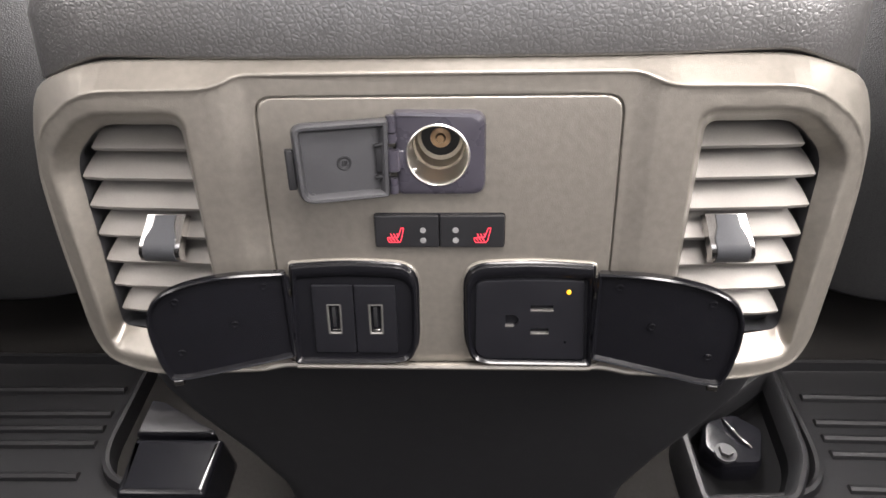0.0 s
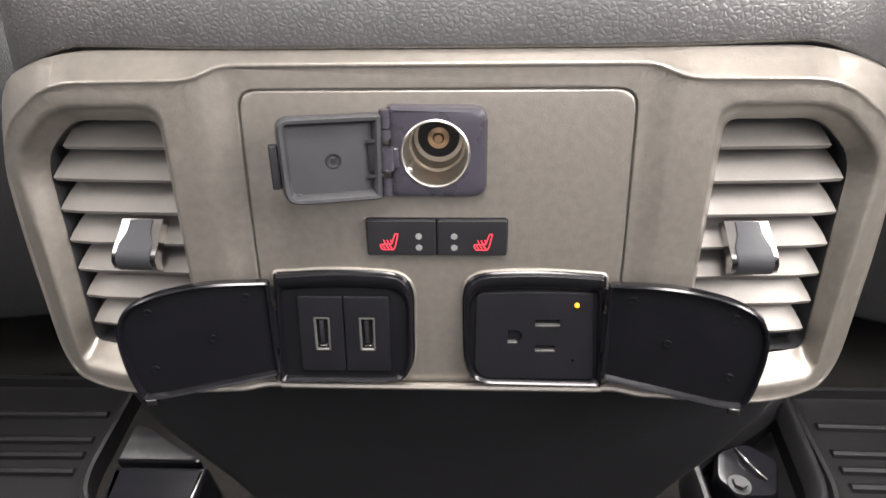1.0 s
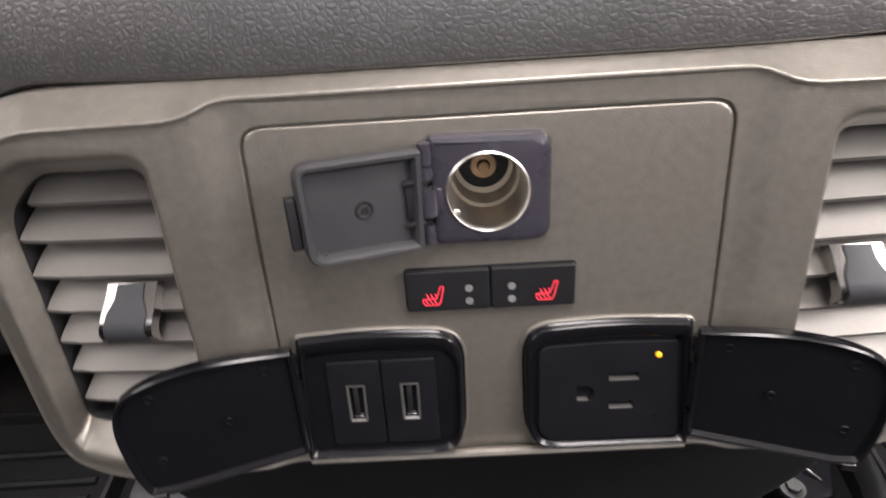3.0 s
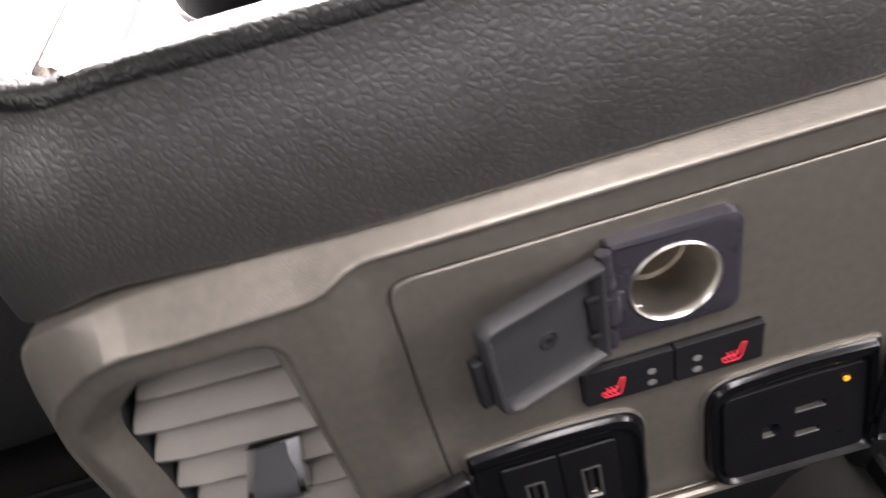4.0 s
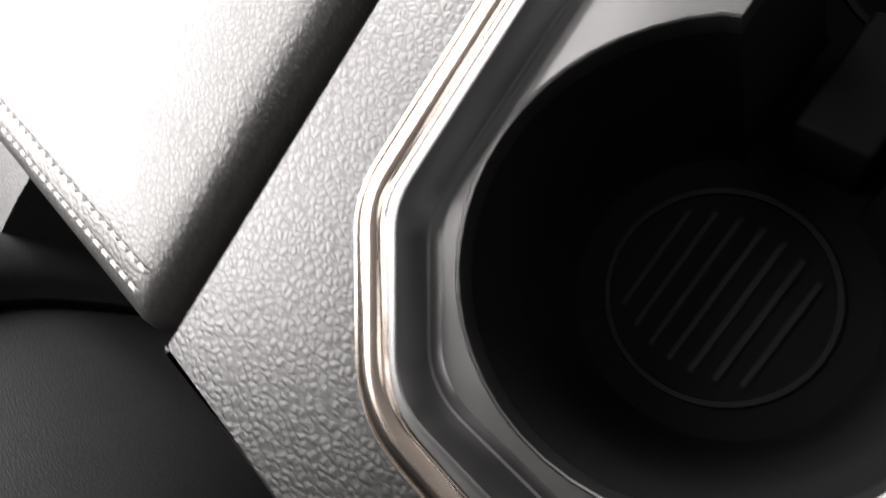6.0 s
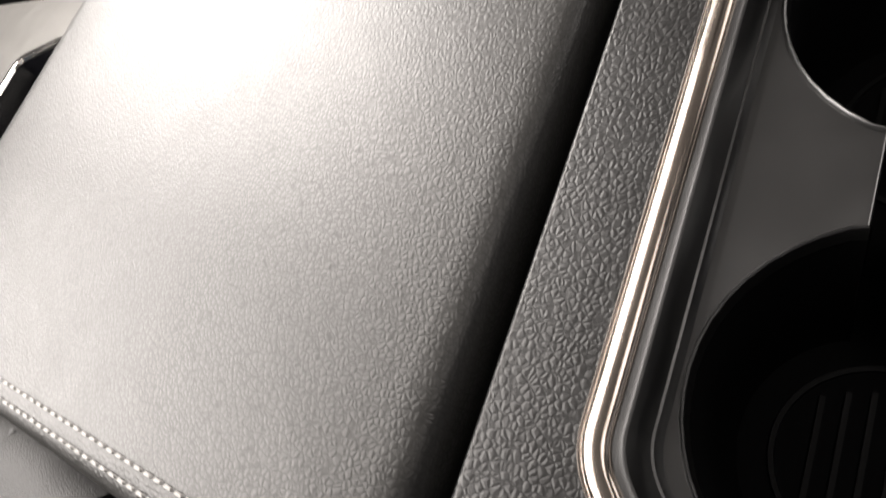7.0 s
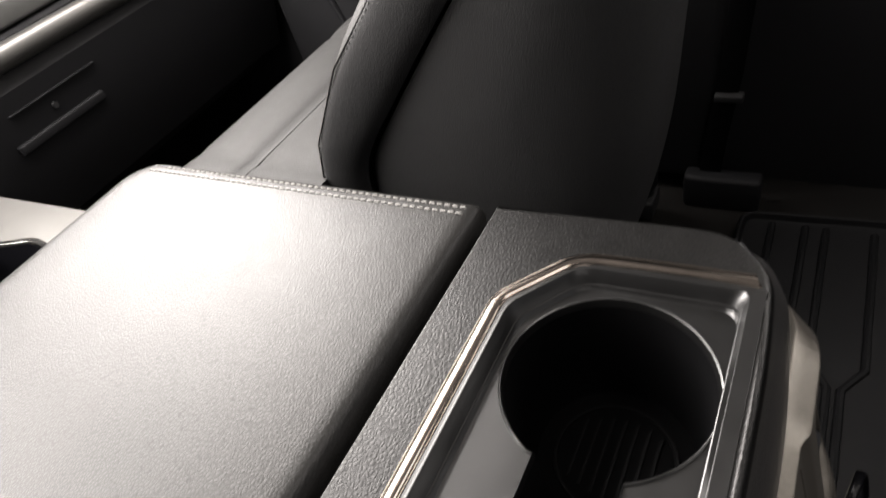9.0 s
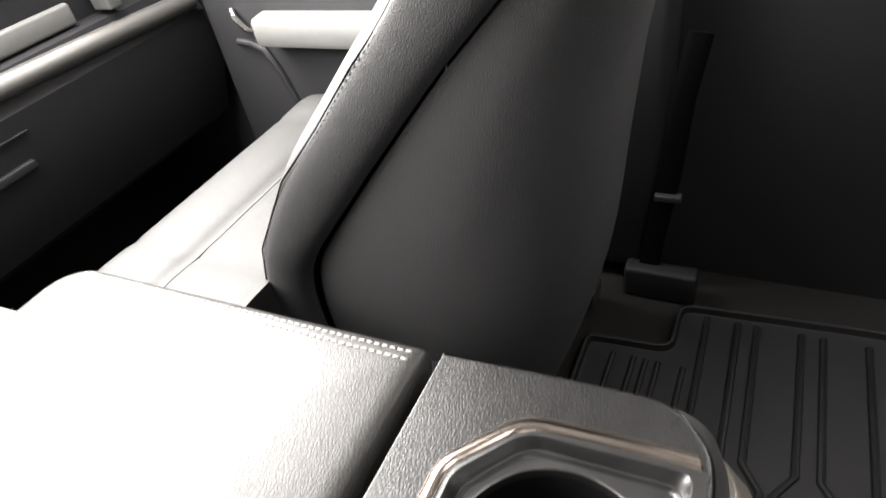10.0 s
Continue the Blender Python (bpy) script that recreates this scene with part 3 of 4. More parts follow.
for i in range(-16, 2):
    g = list(bm.verts) + list(bm.edges) + list(bm.faces)
    bmesh.ops.bisect_plane(bm, geom=g, plane_co=(0, 0, i * 0.0103), plane_no=(0, 0, 1), dist=1e-6)
for v in bm.verts:
    outside = v.co.z > np.interp(abs(v.co.x), (0.0, 0.094, 0.108, 0.173, 0.2072, 0.217), (0.012, 0.012, 0.006, 0.0054, -0.0175, -0.041))
    v.co.y -= bend(v.co.x) * (max(0.0, min(1.0, (0.0105 - v.co.y) / 0.0105)) if outside and bend(v.co.x) > 0 else 1.0)
part("frame", bm, SATIN, bezel, smooth=70, weigh=True)

# centre panel with the socket opening
bm = bmesh.new()
pan = inset(PAN, 0.0013)
rows = stack(bm, [(pan, -0.006), (pan, -0.0010), (inset(pan, 0.0003), -0.0005), (inset(pan, 0.0009), -0.0002)], upright)
hole = stack(bm, [(circle(0.0, -0.0275, 0.0152, 40), -0.0002), (circle(0.0, -0.0275, 0.0152, 40), -0.008)], upright)
fill(bm, rows[-1], hole[0])
part("center_panel", bm, SATIN, bezel, smooth=40, weigh=True)
bm = bmesh.new()
tube(bm, [(-0.084 + 0.168 * i / 12, -0.0035, -0.1535) for i in range(13)], 0.0022, 8, 0.9)
part("lower_bead", bm, SATIN, bezel)

# ---- air vents ----
knob_group = "air vents in the bezel"


def air_vent(s):
    vent = thing("air_vent", "grey louvered rear air vent with chrome-edged adjuster tab", "air vent", group=knob_group, m=PANEL)
    bm = bmesh.new()
    loop = [(s * x, y) for x, y in V1]
    stack(bm, [(inset(loop, -0.0002), -0.0130), (inset(loop, 0.0), -0.034), (inset(loop, -0.002), -0.075)], on_bezel, cap_last=True)
    part("duct", bm, LID, vent)
    for i, (v, x1) in enumerate(((-0.0298, 0.1850), (-0.0465, 0.1955), (-0.0635, 0.1962), (-0.0805, 0.1958), (-0.0968, 0.1952), (-0.1125, 0.1945), (-0.1290, 0.1938))):
        bm = bmesh.new()
        x0 = 0.1275
        prof = [(-0.0140, 0.0), (-0.0135, 0.0016), (-0.0165, 0.0046), (-0.0210, 0.0095), (-0.0275, 0.0162), (-0.0290, 0.0152), (-0.0225, 0.0075), (-0.0175, 0.0022)]
        ends = []
        for f in (0.0, 0.80, 0.94, 1.0):
            row = []
            for d, h in prof:
                tip = x1 - 0.0015 - 0.0085 * (max(0.0, h) / 0.0162) ** 1.6 - (0.0012 if f == 1.0 and h < 0.001 else 0.0)
                x = x0 + (tip - x0) * f
                row.append(bm.verts.new((s * x, -(d + bend(x) * 0.6), v + h)))
            ends.append(row)
        for a, b in zip(ends, ends[1:]):
            bridge(bm, a, b)
        bm.faces.new(ends[0])
        bm.faces.new(ends[-1])
        part("slat", bm, SLAT, vent, smooth=30)
    # adjuster: grey pad between two chrome cheeks
    c0, c1 = Vector((s * 0.1500, 0.0125, -0.0655)), Vector((s * 0.1550, 0.0000, -0.0868))
    ax = (c1 - c0)
    w = Vector((s, 0, 0))
    nrm = w.cross(ax).normalized()
    if nrm.y > 0:
        nrm = -nrm

    def pad(width, thick, t0, t1, lift, pinch):
        bm = bmesh.new()
        rows = []
        for k in range(9):
            t = t0 + (t1 - t0) * k / 8
            p = c0 + ax * t + nrm * (lift - 0.006 * max(0, (t - 0.75) / 0.25) ** 2)
            hw = width * (1 - pinch / (1 + math.exp((t - 0.40) / 0.05)))
            rows.append([bm.verts.new(p - w * hw - nrm * thick), bm.verts.new(p - w * hw), bm.verts.new(p - w * hw * 0.5 + nrm * 0.0005), bm.verts.new(p + w * hw * 0.5 + nrm * 0.0005), bm.verts.new(p + w * hw), bm.verts.new(p + w * hw - nrm * thick)])
        for a, b in zip(rows, rows[1:]):
            bridge(bm, a, b)
        bm.faces.new(rows[0])
        bm.faces.new(rows[-1])
        return bm

    knob = part("adjuster_tab", pad(0.0112, 0.007, 0.0, 1.0, 0.0, 0.06), KNOB_CHROME, vent, "chrome-edged tab")
    part("grip", pad(0.0086, 0.004, 0.02, 1.02, 0.0012, 0.34), GRIP, knob, "dark grey grip")
    return vent


air_vent(-1)
air_vent(1)

# ---- power socket with its open lid ----
sock = thing("power_socket", "round 12 volt socket with nickel ring and open grey lid", "power socket", m=PANEL)
SQ = rounded([(-0.0213, -0.0058), (0.0233, -0.0062), (0.0233, -0.0484), (-0.0205, -0.0484)], [0.002, 0.007, 0.007, 0.003], 6)
plate("faceplate", SQ, -0.002, 0.0046, 0.0030, SOCKET, sock, holes=[circle(0.0, -0.0275, 0.0152, 40)])
bm = bmesh.new()
stack(bm, [(circle(0, -0.0275, r, 48), d) for r, d in ((0.0150, -0.003), (0.0158, 0.0036), (0.0157, 0.0049), (0.0151, 0.0054), (0.0144, 0.0046), (0.0141, 0.0020), (0.0139, -0.008), (0.0136, -0.015))], upright)
part("ring", bm, NICKEL, sock)
bm = bmesh.new()
stack(bm, [(circle(0, -0.0275, r, 40), d) for r, d in ((0.0138, -0.0145), (0.0126, -0.016), (0.0121, -0.0265), (0.006, -0.0280))], upright, cap_last=True)
part("barrel", bm, BARREL, sock, "dull steel barrel")
bm = bmesh.new()
stack(bm, [(circle(0, -0.0275, r, 24), d) for r, d in ((0.0058, -0.0280), (0.0053, -0.0262), (0.0028, -0.0258), (0.0021, -0.0240))], upright, cap_last=True)
part("contact", bm, BRASS, sock, "brass end contact")
bm = bmesh.new()
box(bm, (-0.0142, -0.004, -0.0360), (-0.0105, 0.010, -0.0340), 0.0006)
part("retaining_spring", bm, NICKEL, sock)

# lid frame: a runs from the hinge outwards
LID_M = Matrix.Translation((-0.0225, -0.0030, 0)) @ Matrix.Rotation(radians(20.5), 4, "Z") @ Matrix.Diagonal((-1, 1, 1, 1))


def lid_place(p, d):
    q = LID_M @ Vector((p[0], -d, p[1]))
    return (q.x, q.y, q.z)


L0 = rounded([(0.002, -0.0085), (0.0475, -0.0072), (0.0470, -0.0462), (0.003, -0.0478)], [0.002, 0.006, 0.008, 0.002], 6)
bm = bmesh.new()
rows = stack(bm, [(inset(L0, 0.002), -0.0020), (inset(L0, 0.0006), -0.0012), (L0, 0.0006), (inset(L0, 0.0003), 0.0042), (inset(L0, 0.0012), 0.0056), (inset(L0, 0.0026), 0.0054), (inset(L0, 0.0036), 0.0040), (inset(L0, 0.0042), 0.0012)], lid_place, cap_first=True, cap_last=True)
lid = part("lid", bm, LID, sock, "open dark grey lid")
bm = bmesh.new()
for a, b in (((0.0472, -0.003, -0.0385), (0.0510, 0.0015, -0.0190)),):
    box(bm, a, b, 0.0008)
bm.transform(LID_M)
part("latch", bm, MATTE, lid, "black latch tab")
bm = bmesh.new()
stack(bm, [(circle(0.0240, -0.0285, r, 20), 0.0016 if 0.0028 < r < 0.0034 else 0.0012) for r in (0.0022, 0.0030, 0.0033, 0.0036)], lid_place)
for i in range(3):
    box(bm, (0.0225 + 0.0010 * i, -0.0017, -0.0298), (0.0230 + 0.0010 * i, -0.0012, -0.0272))
for v in list(bm.verts)[80:]:
    v.co = LID_M @ v.co
part("molded_mark", bm, MATTE, lid)
bm = bmesh.new()
stack(bm, [(circle(0.0405, -0.0435, r, 16), d) for r, d in ((0.0019, 0.0012), (0.0018, 0.0022), (0.0010, 0.0022), (0.0008, 0.0014))], lid_place, cap_last=True)
part("boss", bm, LID, lid)
bm = bmesh.new()
for v0, v1, r in ((-0.0075, -0.0155, 0.0024), (-0.0160, -0.0205, 0.0028), (-0.0240, -0.0345, 0.0040), (-0.0385, -0.0465, 0.0024)):
    cylinder(bm, (-0.0222, -0.0048, (v0 + v1) / 2), (0, 0, 1), r, abs(v1 - v0), 14)
box(bm, (-0.0225, -0.0055, -0.0340), (-0.0165, -0.0020, -0.0245), 0.0008)
part("hinge", bm, SOCKET, sock)
bm = bmesh.new()
for v in (-0.0205, -0.0365):
    tube(bm, [(-0.0235, -0.0075, v), (-0.0285, -0.0085, v - 0.0004), (-0.0300, -0.0080, v - 0.001)], 0.0012, 8)
box(bm, (-0.0300, -0.0085, -0.0350), (-0.0262, -0.0040, -0.0215), 0.0006)
part("hinge_spring", bm, MATTE, sock)

# ---- heated seat switches ----
swb = thing("switch_surround", "thin black frame round two seat heater switches", "switch frame", m=PANEL)
plate("frame", rounded([(-0.0343, -0.0594), (0.0338, -0.0594), (0.0338, -0.0786), (-0.0343, -0.0786)], 0.002, 3), -0.002, 0.0006, 0.0003, GLOSS, swb)


def stroke(bm, a, b, w, d):
    a, b = Vector(a), Vector(b)
    t = (b - a).normalized()
    n = Vector((-t.y, t.x)) * w / 2
    a, b = a - t * w * 0.3, b + t * w * 0.3
    q = [a - n, b - n, b + n, a + n]
    top = [bm.verts.new((p.x, -d - 0.00012, p.y)) for p in q]
    low = [bm.verts.new((p.x, -d + 0.0003, p.y)) for p in q]
    bm.faces.new(top)
    bridge(bm, top, low)


def heater_switch(u0, u1, icon, dots):
    sw = thing("heater_switch", "black rocker switch with red backlit heated seat legend", "switch", group="seat heater switches", m=PANEL)
    key = plate("key", rounded([(u0, -0.0600), (u1, -0.0600), (u1, -0.0780), (u0, -0.0780)], 0.0012, 3), -0.001, 0.0030, 0.0008, KEY, sw)
    bm = bmesh.new()
    x, y, k, d = icon, -0.0710, 0.0088, 0.00305
    P = lambda a, b: (x + (a - 0.5) * k, y + (b - 0.5) * k)
    w = 0.00042
    for a, b in (((0.0, 0.36), (0.62, 0.40)), ((0.62, 0.40), (0.82, 0.98)), ((0.82, 0.98), (0.97, 0.98)), ((0.97, 0.98), (0.80, 0.22)), ((0.80, 0.22), (0.70, 0.06)), ((0.70, 0.06), (0.10, 0.06)), ((0.10, 0.06), (0.0, 0.22)), ((0.0, 0.22), (0.0, 0.36))):
        stroke(bm, P(*a), P(*b), w, d)
    for i in range(3):
        a = 0.14 + 0.19 * i
        for p, q in (((a + 0.10, 0.14), (a - 0.03, 0.30)), ((a - 0.03, 0.30), (a + 0.12, 0.46)), ((a + 0.12, 0.46), (a + 0.04, 0.62))):
            stroke(bm, P(*p), P(*q), w, d)
    part("legend", bm, RED, key, "red backlit seat symbol")
    for v in (-0.0680, -0.0738):
        bm = bmesh.new()
        stack(bm, [(circle(dots, v, r, 18), dd) for r, dd in ((0.0017, 0.0024), (0.0016, 0.00312))], upright, cap_last=True)
        part("indicator", bm, DOT, key, "grey unlit indicator")


heater_switch(-0.0338, -0.0004, -0.0228, -0.0087)
heater_switch(0.0000, 0.0334, 0.0222, 0.0082)

# ---- usb unit and mains outlet ----


def bulge(p):
    """The housings lean out towards their lower edge."""
    return 0.0030 + 0.0055 * min(1.0, max(0.0, (-0.088 - p[1]) / 0.060))


def housing(name_label, s, parent):
    out = rounded([(s * 0.0815, -0.0895), (s * 0.050, -0.0872), (s * 0.0185, -0.0890), (s * 0.0128, -0.0970), (s * 0.0135, -0.1400), (s * 0.0190, -0.1490), (s * 0.0840, -0.1500)],
                  [0.002, 0.03, 0.008, 0.008, 0.010, 0.008, 0.002], 6)
    inn = lerp(out, [(s * 0.050 + (x - s * 0.050) * 0.91, -0.1330 + (y + 0.1330) * 0.80) for x, y in out], 1.0)
    bm = bmesh.new()
    stack(bm, [(inset(out, -0.0012), -0.002), (inset(out, -0.0012), 0.0006), (out, 0.0014), (inset(out, 0.0002), lambda p: bulge(p) - 0.0012), (inset(out, 0.0012), lambda p: bulge(p)),
               (lerp(out, inn, 0.45), lambda p: bulge(p) + 0.0002), (lerp(out, inn, 0.75), lambda p: bulge(p) - 0.0008), (inn, lambda p: bulge(p) - 0.0030)], upright, cap_last=True)
    part("housing", bm, GLOSS, parent, "gloss black housing")
    bm = bmesh.new()
    loop = inset(out, -0.0012)
    stack(bm, [(inset(loop, -0.0008), -0.001), (inset(loop, -0.0008), 0.0006), (loop, 0.0011), (inset(loop, 0.0008), 0.0006)], upright)
    part("surround", bm, SATIN, parent)


def flap(s, parent):
    """The cover that stands open beside its housing; a runs out from the hinge."""
    m = Matrix.Translation((s * 0.0825, -0.0065, 0)) @ Matrix.Rotation(-s * radians(12.5), 4, "Z") @ Matrix.Diagonal((s, 1, 1, 1))

    def place(p, d):
        q = m @ Vector((p[0], -(d + 0.0045 * math.sin(min(1, p[0] / 0.075) * math.pi) * 0.6), p[1]))
        return (q.x, q.y, q.z)

    out = rounded([(0.000, -0.0900), (0.030, -0.0865), (0.055, -0.0905), (0.0700, -0.0985), (0.0755, -0.1130), (0.0735, -0.1370), (0.0690, -0.1500), (0.0600, -0.1500), (0.000, -0.1440)],
                  [0.002, 0.02, 0.02, 0.008, 0.012, 0.015, 0.003, 0.004, 0.003], 5)
    bm = bmesh.new()
    stack(bm, [(inset(out, 0.002), -0.0035), (inset(out, 0.0005), -0.0028), (out, -0.0010), (inset(out, 0.0002), 0.0024), (inset(out, 0.0010), 0.0032), (inset(out, 0.0019), 0.0028), (inset(out, 0.0030), 0.0006)], place, cap_first=True, cap_last=True)
    fl = part("flap", bm, GLOSS, parent, "open gloss black hinged cover")
    bm = bmesh.new()
    box(bm, (0.0620, -0.0045, -0.1528), (0.0675, -0.0005, -0.1490), 0.0006)
    bm.transform(m)
    part("catch", bm, KNOB_CHROME, fl, "small bright catch")
    for a, v in ((0.058, -0.1010), (0.012, -0.0975), (0.060, -0.1330), (0.030, -0.1180)):
        bm = bmesh.new()
        stack(bm, [(circle(a, v, r, 14), d) for r, d in ((0.0022, 0.0005), (0.0020, 0.0012), (0.0013, 0.0012), (0.0012, 0.0006))], place, cap_last=True)
        part("molded_boss", bm, GLOSS, fl)
    bm = bmesh.new()
    for v0, v1 in ((-0.0930, -0.1010), (-0.1060, -0.1280), (-0.1330, -0.1425)):
        cylinder(bm, (s * 0.0828, -0.0068, (v0 + v1) / 2), (0, 0, 1), 0.0019, abs(v1 - v0), 12)
    part("hinge", bm, GLOSS, parent)


usb = thing("usb_port_unit", "gloss black twin USB port unit with open hinged cover", "usb port", m=PANEL)
housing("", -1, usb)
slot_loops = []
for c in (-0.0593, -0.0362):
    slot_loops.append(rounded([(c - 0.0042, -0.1120), (c + 0.0042, -0.1120), (c + 0.0040, -0.1306), (c - 0.0040, -0.1306)], 0.0008, 2))
for c, w0, w1 in ((-0.0602, -0.0712, -0.0482), (-0.0372, -0.0477, -0.0247)):
    sl = slot_loops[0] if c < -0.05 else slot_loops[1]
    pl = plate("port_plate", rounded([(w0, -0.1008), (w1, -0.1008), (w1, -0.1425), (w0, -0.1425)], 0.0012, 3), 0.002, lambda p: bulge(p) - 0.0012, 0.0008, FACE, usb, holes=[sl], floor=-0.006)
    bm = bmesh.new()
    stack(bm, [(inset(sl, 0.0001), lambda p: bulge(p) - 0.0030), (inset(sl, 0.0001), lambda p: bulge(p) - 0.0009), (inset(sl, 0.0007), lambda p: bulge(p) - 0.0008), (inset(sl, 0.0013), lambda p: bulge(p) - 0.0016)], upright)
    part("port_shell", bm, ALU, pl, "bright metal port shell")
    bm = bmesh.new()
    cx = sum(p[0] for p in sl) / len(sl)
    box(bm, (cx - 0.0014, -0.0040, -0.1270), (cx + 0.0006, 0.004, -0.1140), 0.0003)
    part("port_tongue", bm, MATTE, pl)
    bm = bmesh.new()
    box(bm, (cx - 0.0021, -0.0048, -0.1290), (cx + 0.0021, 0.002, -0.1281), 0.0003)
    part("port_contact", bm, KNOB_CHROME, pl, "bright metal contact")
flap(-1, usb)

outlet = thing("power_outlet", "black three-pin household outlet with amber indicator and open cover", "power outlet", m=PANEL)
housing("", 1, outlet)
GND = rounded([(0.0350, -0.1180), (0.0405, -0.1180), (0.0432, -0.1216), (0.0405, -0.1252), (0.0350, -0.1252)], [0.0005, 0.002, 0.003, 0.002, 0.0005], 3)
S1 = [(0.0486, -0.1122), (0.0610, -0.1122), (0.0610, -0.1158), (0.0486, -0.1158)]
S2 = [(0.0490, -0.1262), (0.0590, -0.1262), (0.0590, -0.1298), (0.0490, -0.1298)]
HOLE = circle(0.0683, -0.1348, 0.0008, 10)
fp = plate("faceplate", rounded([(0.0768, -0.0982), (0.0495, -0.0972), (0.0190, -0.0985), (0.0186, -0.1405), (0.0230, -0.1455), (0.0790, -0.1455)], [0.002, 0.02, 0.004, 0.004, 0.004, 0.002], 5),
           0.001, lambda p: bulge(p) - 0.0012, 0.0006, FACE, outlet, holes=[GND, S1, S2, HOLE], floor=-0.008)
# silver slivers stand in for light caught on each slot's lower edge
for h in (GND, S1, S2):
    lo = min(p[1] for p in h)
    xs = [p[0] for p in h if p[1] < lo + 0.0006]
    bm = bmesh.new()
    zf = bulge((0, lo)) - 0.0012
    box(bm, (min(xs), -zf - 0.0004, lo - 0.0002), (max(xs), -zf + 0.003, lo + 0.0007), 0.0002)
    part("slot_glint", bm, ALU, fp, "silver lip for light reflected on the lower edge of a slot")
bm = bmesh.new()
stack(bm, [(circle(0.0687, -0.1042, r, 18), d) for r, d in ((0.0013, 0.003), (0.0012, 0.0041), (0.0007, 0.0044))], upright, cap_last=True)
part("indicator", bm, AMBER, outlet, "lit amber indicator")
flap(1, outlet)

# ---- front seats ----


def front_seat(cx, group):
    seat = thing("front_seat", "grey-black leather front seat with piped backrest and seamed cushion", "car seat", group=group, m=pose(cx, 0, 0))
    # backrest: rows from bottom to top: (height, half width, front y, back y)
    rows_in = [(0.06, 0.232, 0.505, 0.455), (0.20, 0.236, 0.508, 0.462), (0.32, 0.240, 0.510, 0.468), (0.40, 0.241, 0.505, 0.460), (0.445, 0.240, 0.492, 0.424), (0.534, 0.232, 0.436, 0.350), (0.589, 0.222, 0.384, 0.303),
               (0.643, 0.210, 0.339, 0.257), (0.691, 0.196, 0.294, 0.205), (0.78, 0.188, 0.235, 0.140), (0.90, 0.180, 0.185, 0.095), (0.98, 0.150, 0.155, 0.090)]

    def ring_at(h, hw, yf, yb, part_of):
        t = yf - yb
        if part_of == "flank":
            return [(-hw, yf), (-hw - 0.0025, yf - t * 0.10), (-hw + 0.002, yf - t * 0.45), (-hw + 0.013, yf - t * 0.80), (-hw + 0.0225, yb + 0.010), (-hw + 0.0275, yb + 0.0055)]
        if part_of == "back":
            rear = float(np.interp(h, (0.06, 0.2, 0.33, 0.45, 0.60, 0.69, 0.78, 0.98), (0.25, 0.20, 0.172, 0.162, 0.145, 0.118, 0.08, 0.05)))
            side = [i / 12 - 1 for i in range(25)]
            return [((hw - 0.030) * t, yb + 0.004 + (rear - yb) * (1 - abs(t) ** 3) ** 0.6) for t in side]
        side = [i / 14 - 1 for i in range(29)]
        return [(hw * t, yf - 0.020 * (1 - abs(t) ** 3) + 0.036 * math.sin(math.pi * min(1.0, (1 - abs(t)) / 0.55))) for t in side]

    def skin(kind, mirrored=False):
        bm = bmesh.new()
        rows = []
        for h, hw, yf, yb in rows_in:
            rows.append([bm.verts.new(((-x if mirrored else x), y, h)) for x, y in ring_at(h, hw, yf, yb, kind)])
        for a, b in zip(rows, rows[1:]):
            bridge(bm, a, b, closed=False)
        return bm

    for k, mm, nm, mt, lb in (("flank", False, "side_bolster", SEAT_BACK, ""), ("flank", True, "side_bolster", SEAT_BACK, ""), ("back", False, "back_panel", SEAT_BACK, "dark smooth vinyl back panel"), ("front", False, "backrest_front", SEAT_SKIN, "")):
        ob = part(nm, skin(k, mm), mt, seat, lb, smooth=70, flip=True)
        so = ob.modifiers.new("thickness", "SOLIDIFY")
        so.thickness, so.offset = 0.004, 0
        su = ob.modifiers.new("round", "SUBSURF")
        su.levels = su.render_levels = 2
    for s in (-1, 1):
        bm = bmesh.new()
        tube(bm, [(s * (hw + 0.001), yf, h) for h, hw, yf, yb in rows_in], 0.0011, 8)
        part("piping", bm, LINER, seat, "thin dark seam cord", smooth=80)
        bm = bmesh.new()
        tube(bm, [(s * (hw - 0.026), yb + 0.0055, h) for h, hw, yf, yb in rows_in], 0.0009, 8)
        part("seam_welt", bm, LINER, seat, smooth=80)
    # stitches beside the piping
    for s in (-1, 1):
        bm = bmesh.new()
        hs = [q[0] for q in rows_in]
        h = 0.43
        while h < 0.90:
            pts = []
            for k in (0.0, 0.0010, 0.0024, 0.0034):
                z = h + k
                hw, yf, yb = (float(np.interp(z, hs, [q[j] for q in rows_in])) for j in (1, 2, 3))
                out = 0.0030 if 0.0 < k < 0.003 else 0.001
                pts.append((s * (hw + out), yf - 0.035 * (yf - yb), z))
            tube(bm, pts, 0.0007, 5)
            h += 0.0056
        tagged(part("stitching", bm, SEAM_THREAD, seat), kind="stuff")
    # cushion, its middle towards the console
    across = 1 if cx > 0 else -1
    bm = bmesh.new()
    grid = []
    for j in range(25):
        y = 0.50 + 0.262 * j / 24
        row = []
        for i in range(33):
            x = across * (-0.322 + 0.520 * i / 32)
            e = abs(x + 0.062 * across) / 0.260
            z = 0.396 + 0.003 * math.exp(-((e - 0.82) / 0.16) ** 2) - 0.03 * max(0, (e - 0.92) / 0.08) ** 2
            z -= 0.022 * max(0, (y - 0.725) / 0.037) ** 2
            z += 0.004 * math.exp(-((y - 0.690) / 0.035) ** 2)
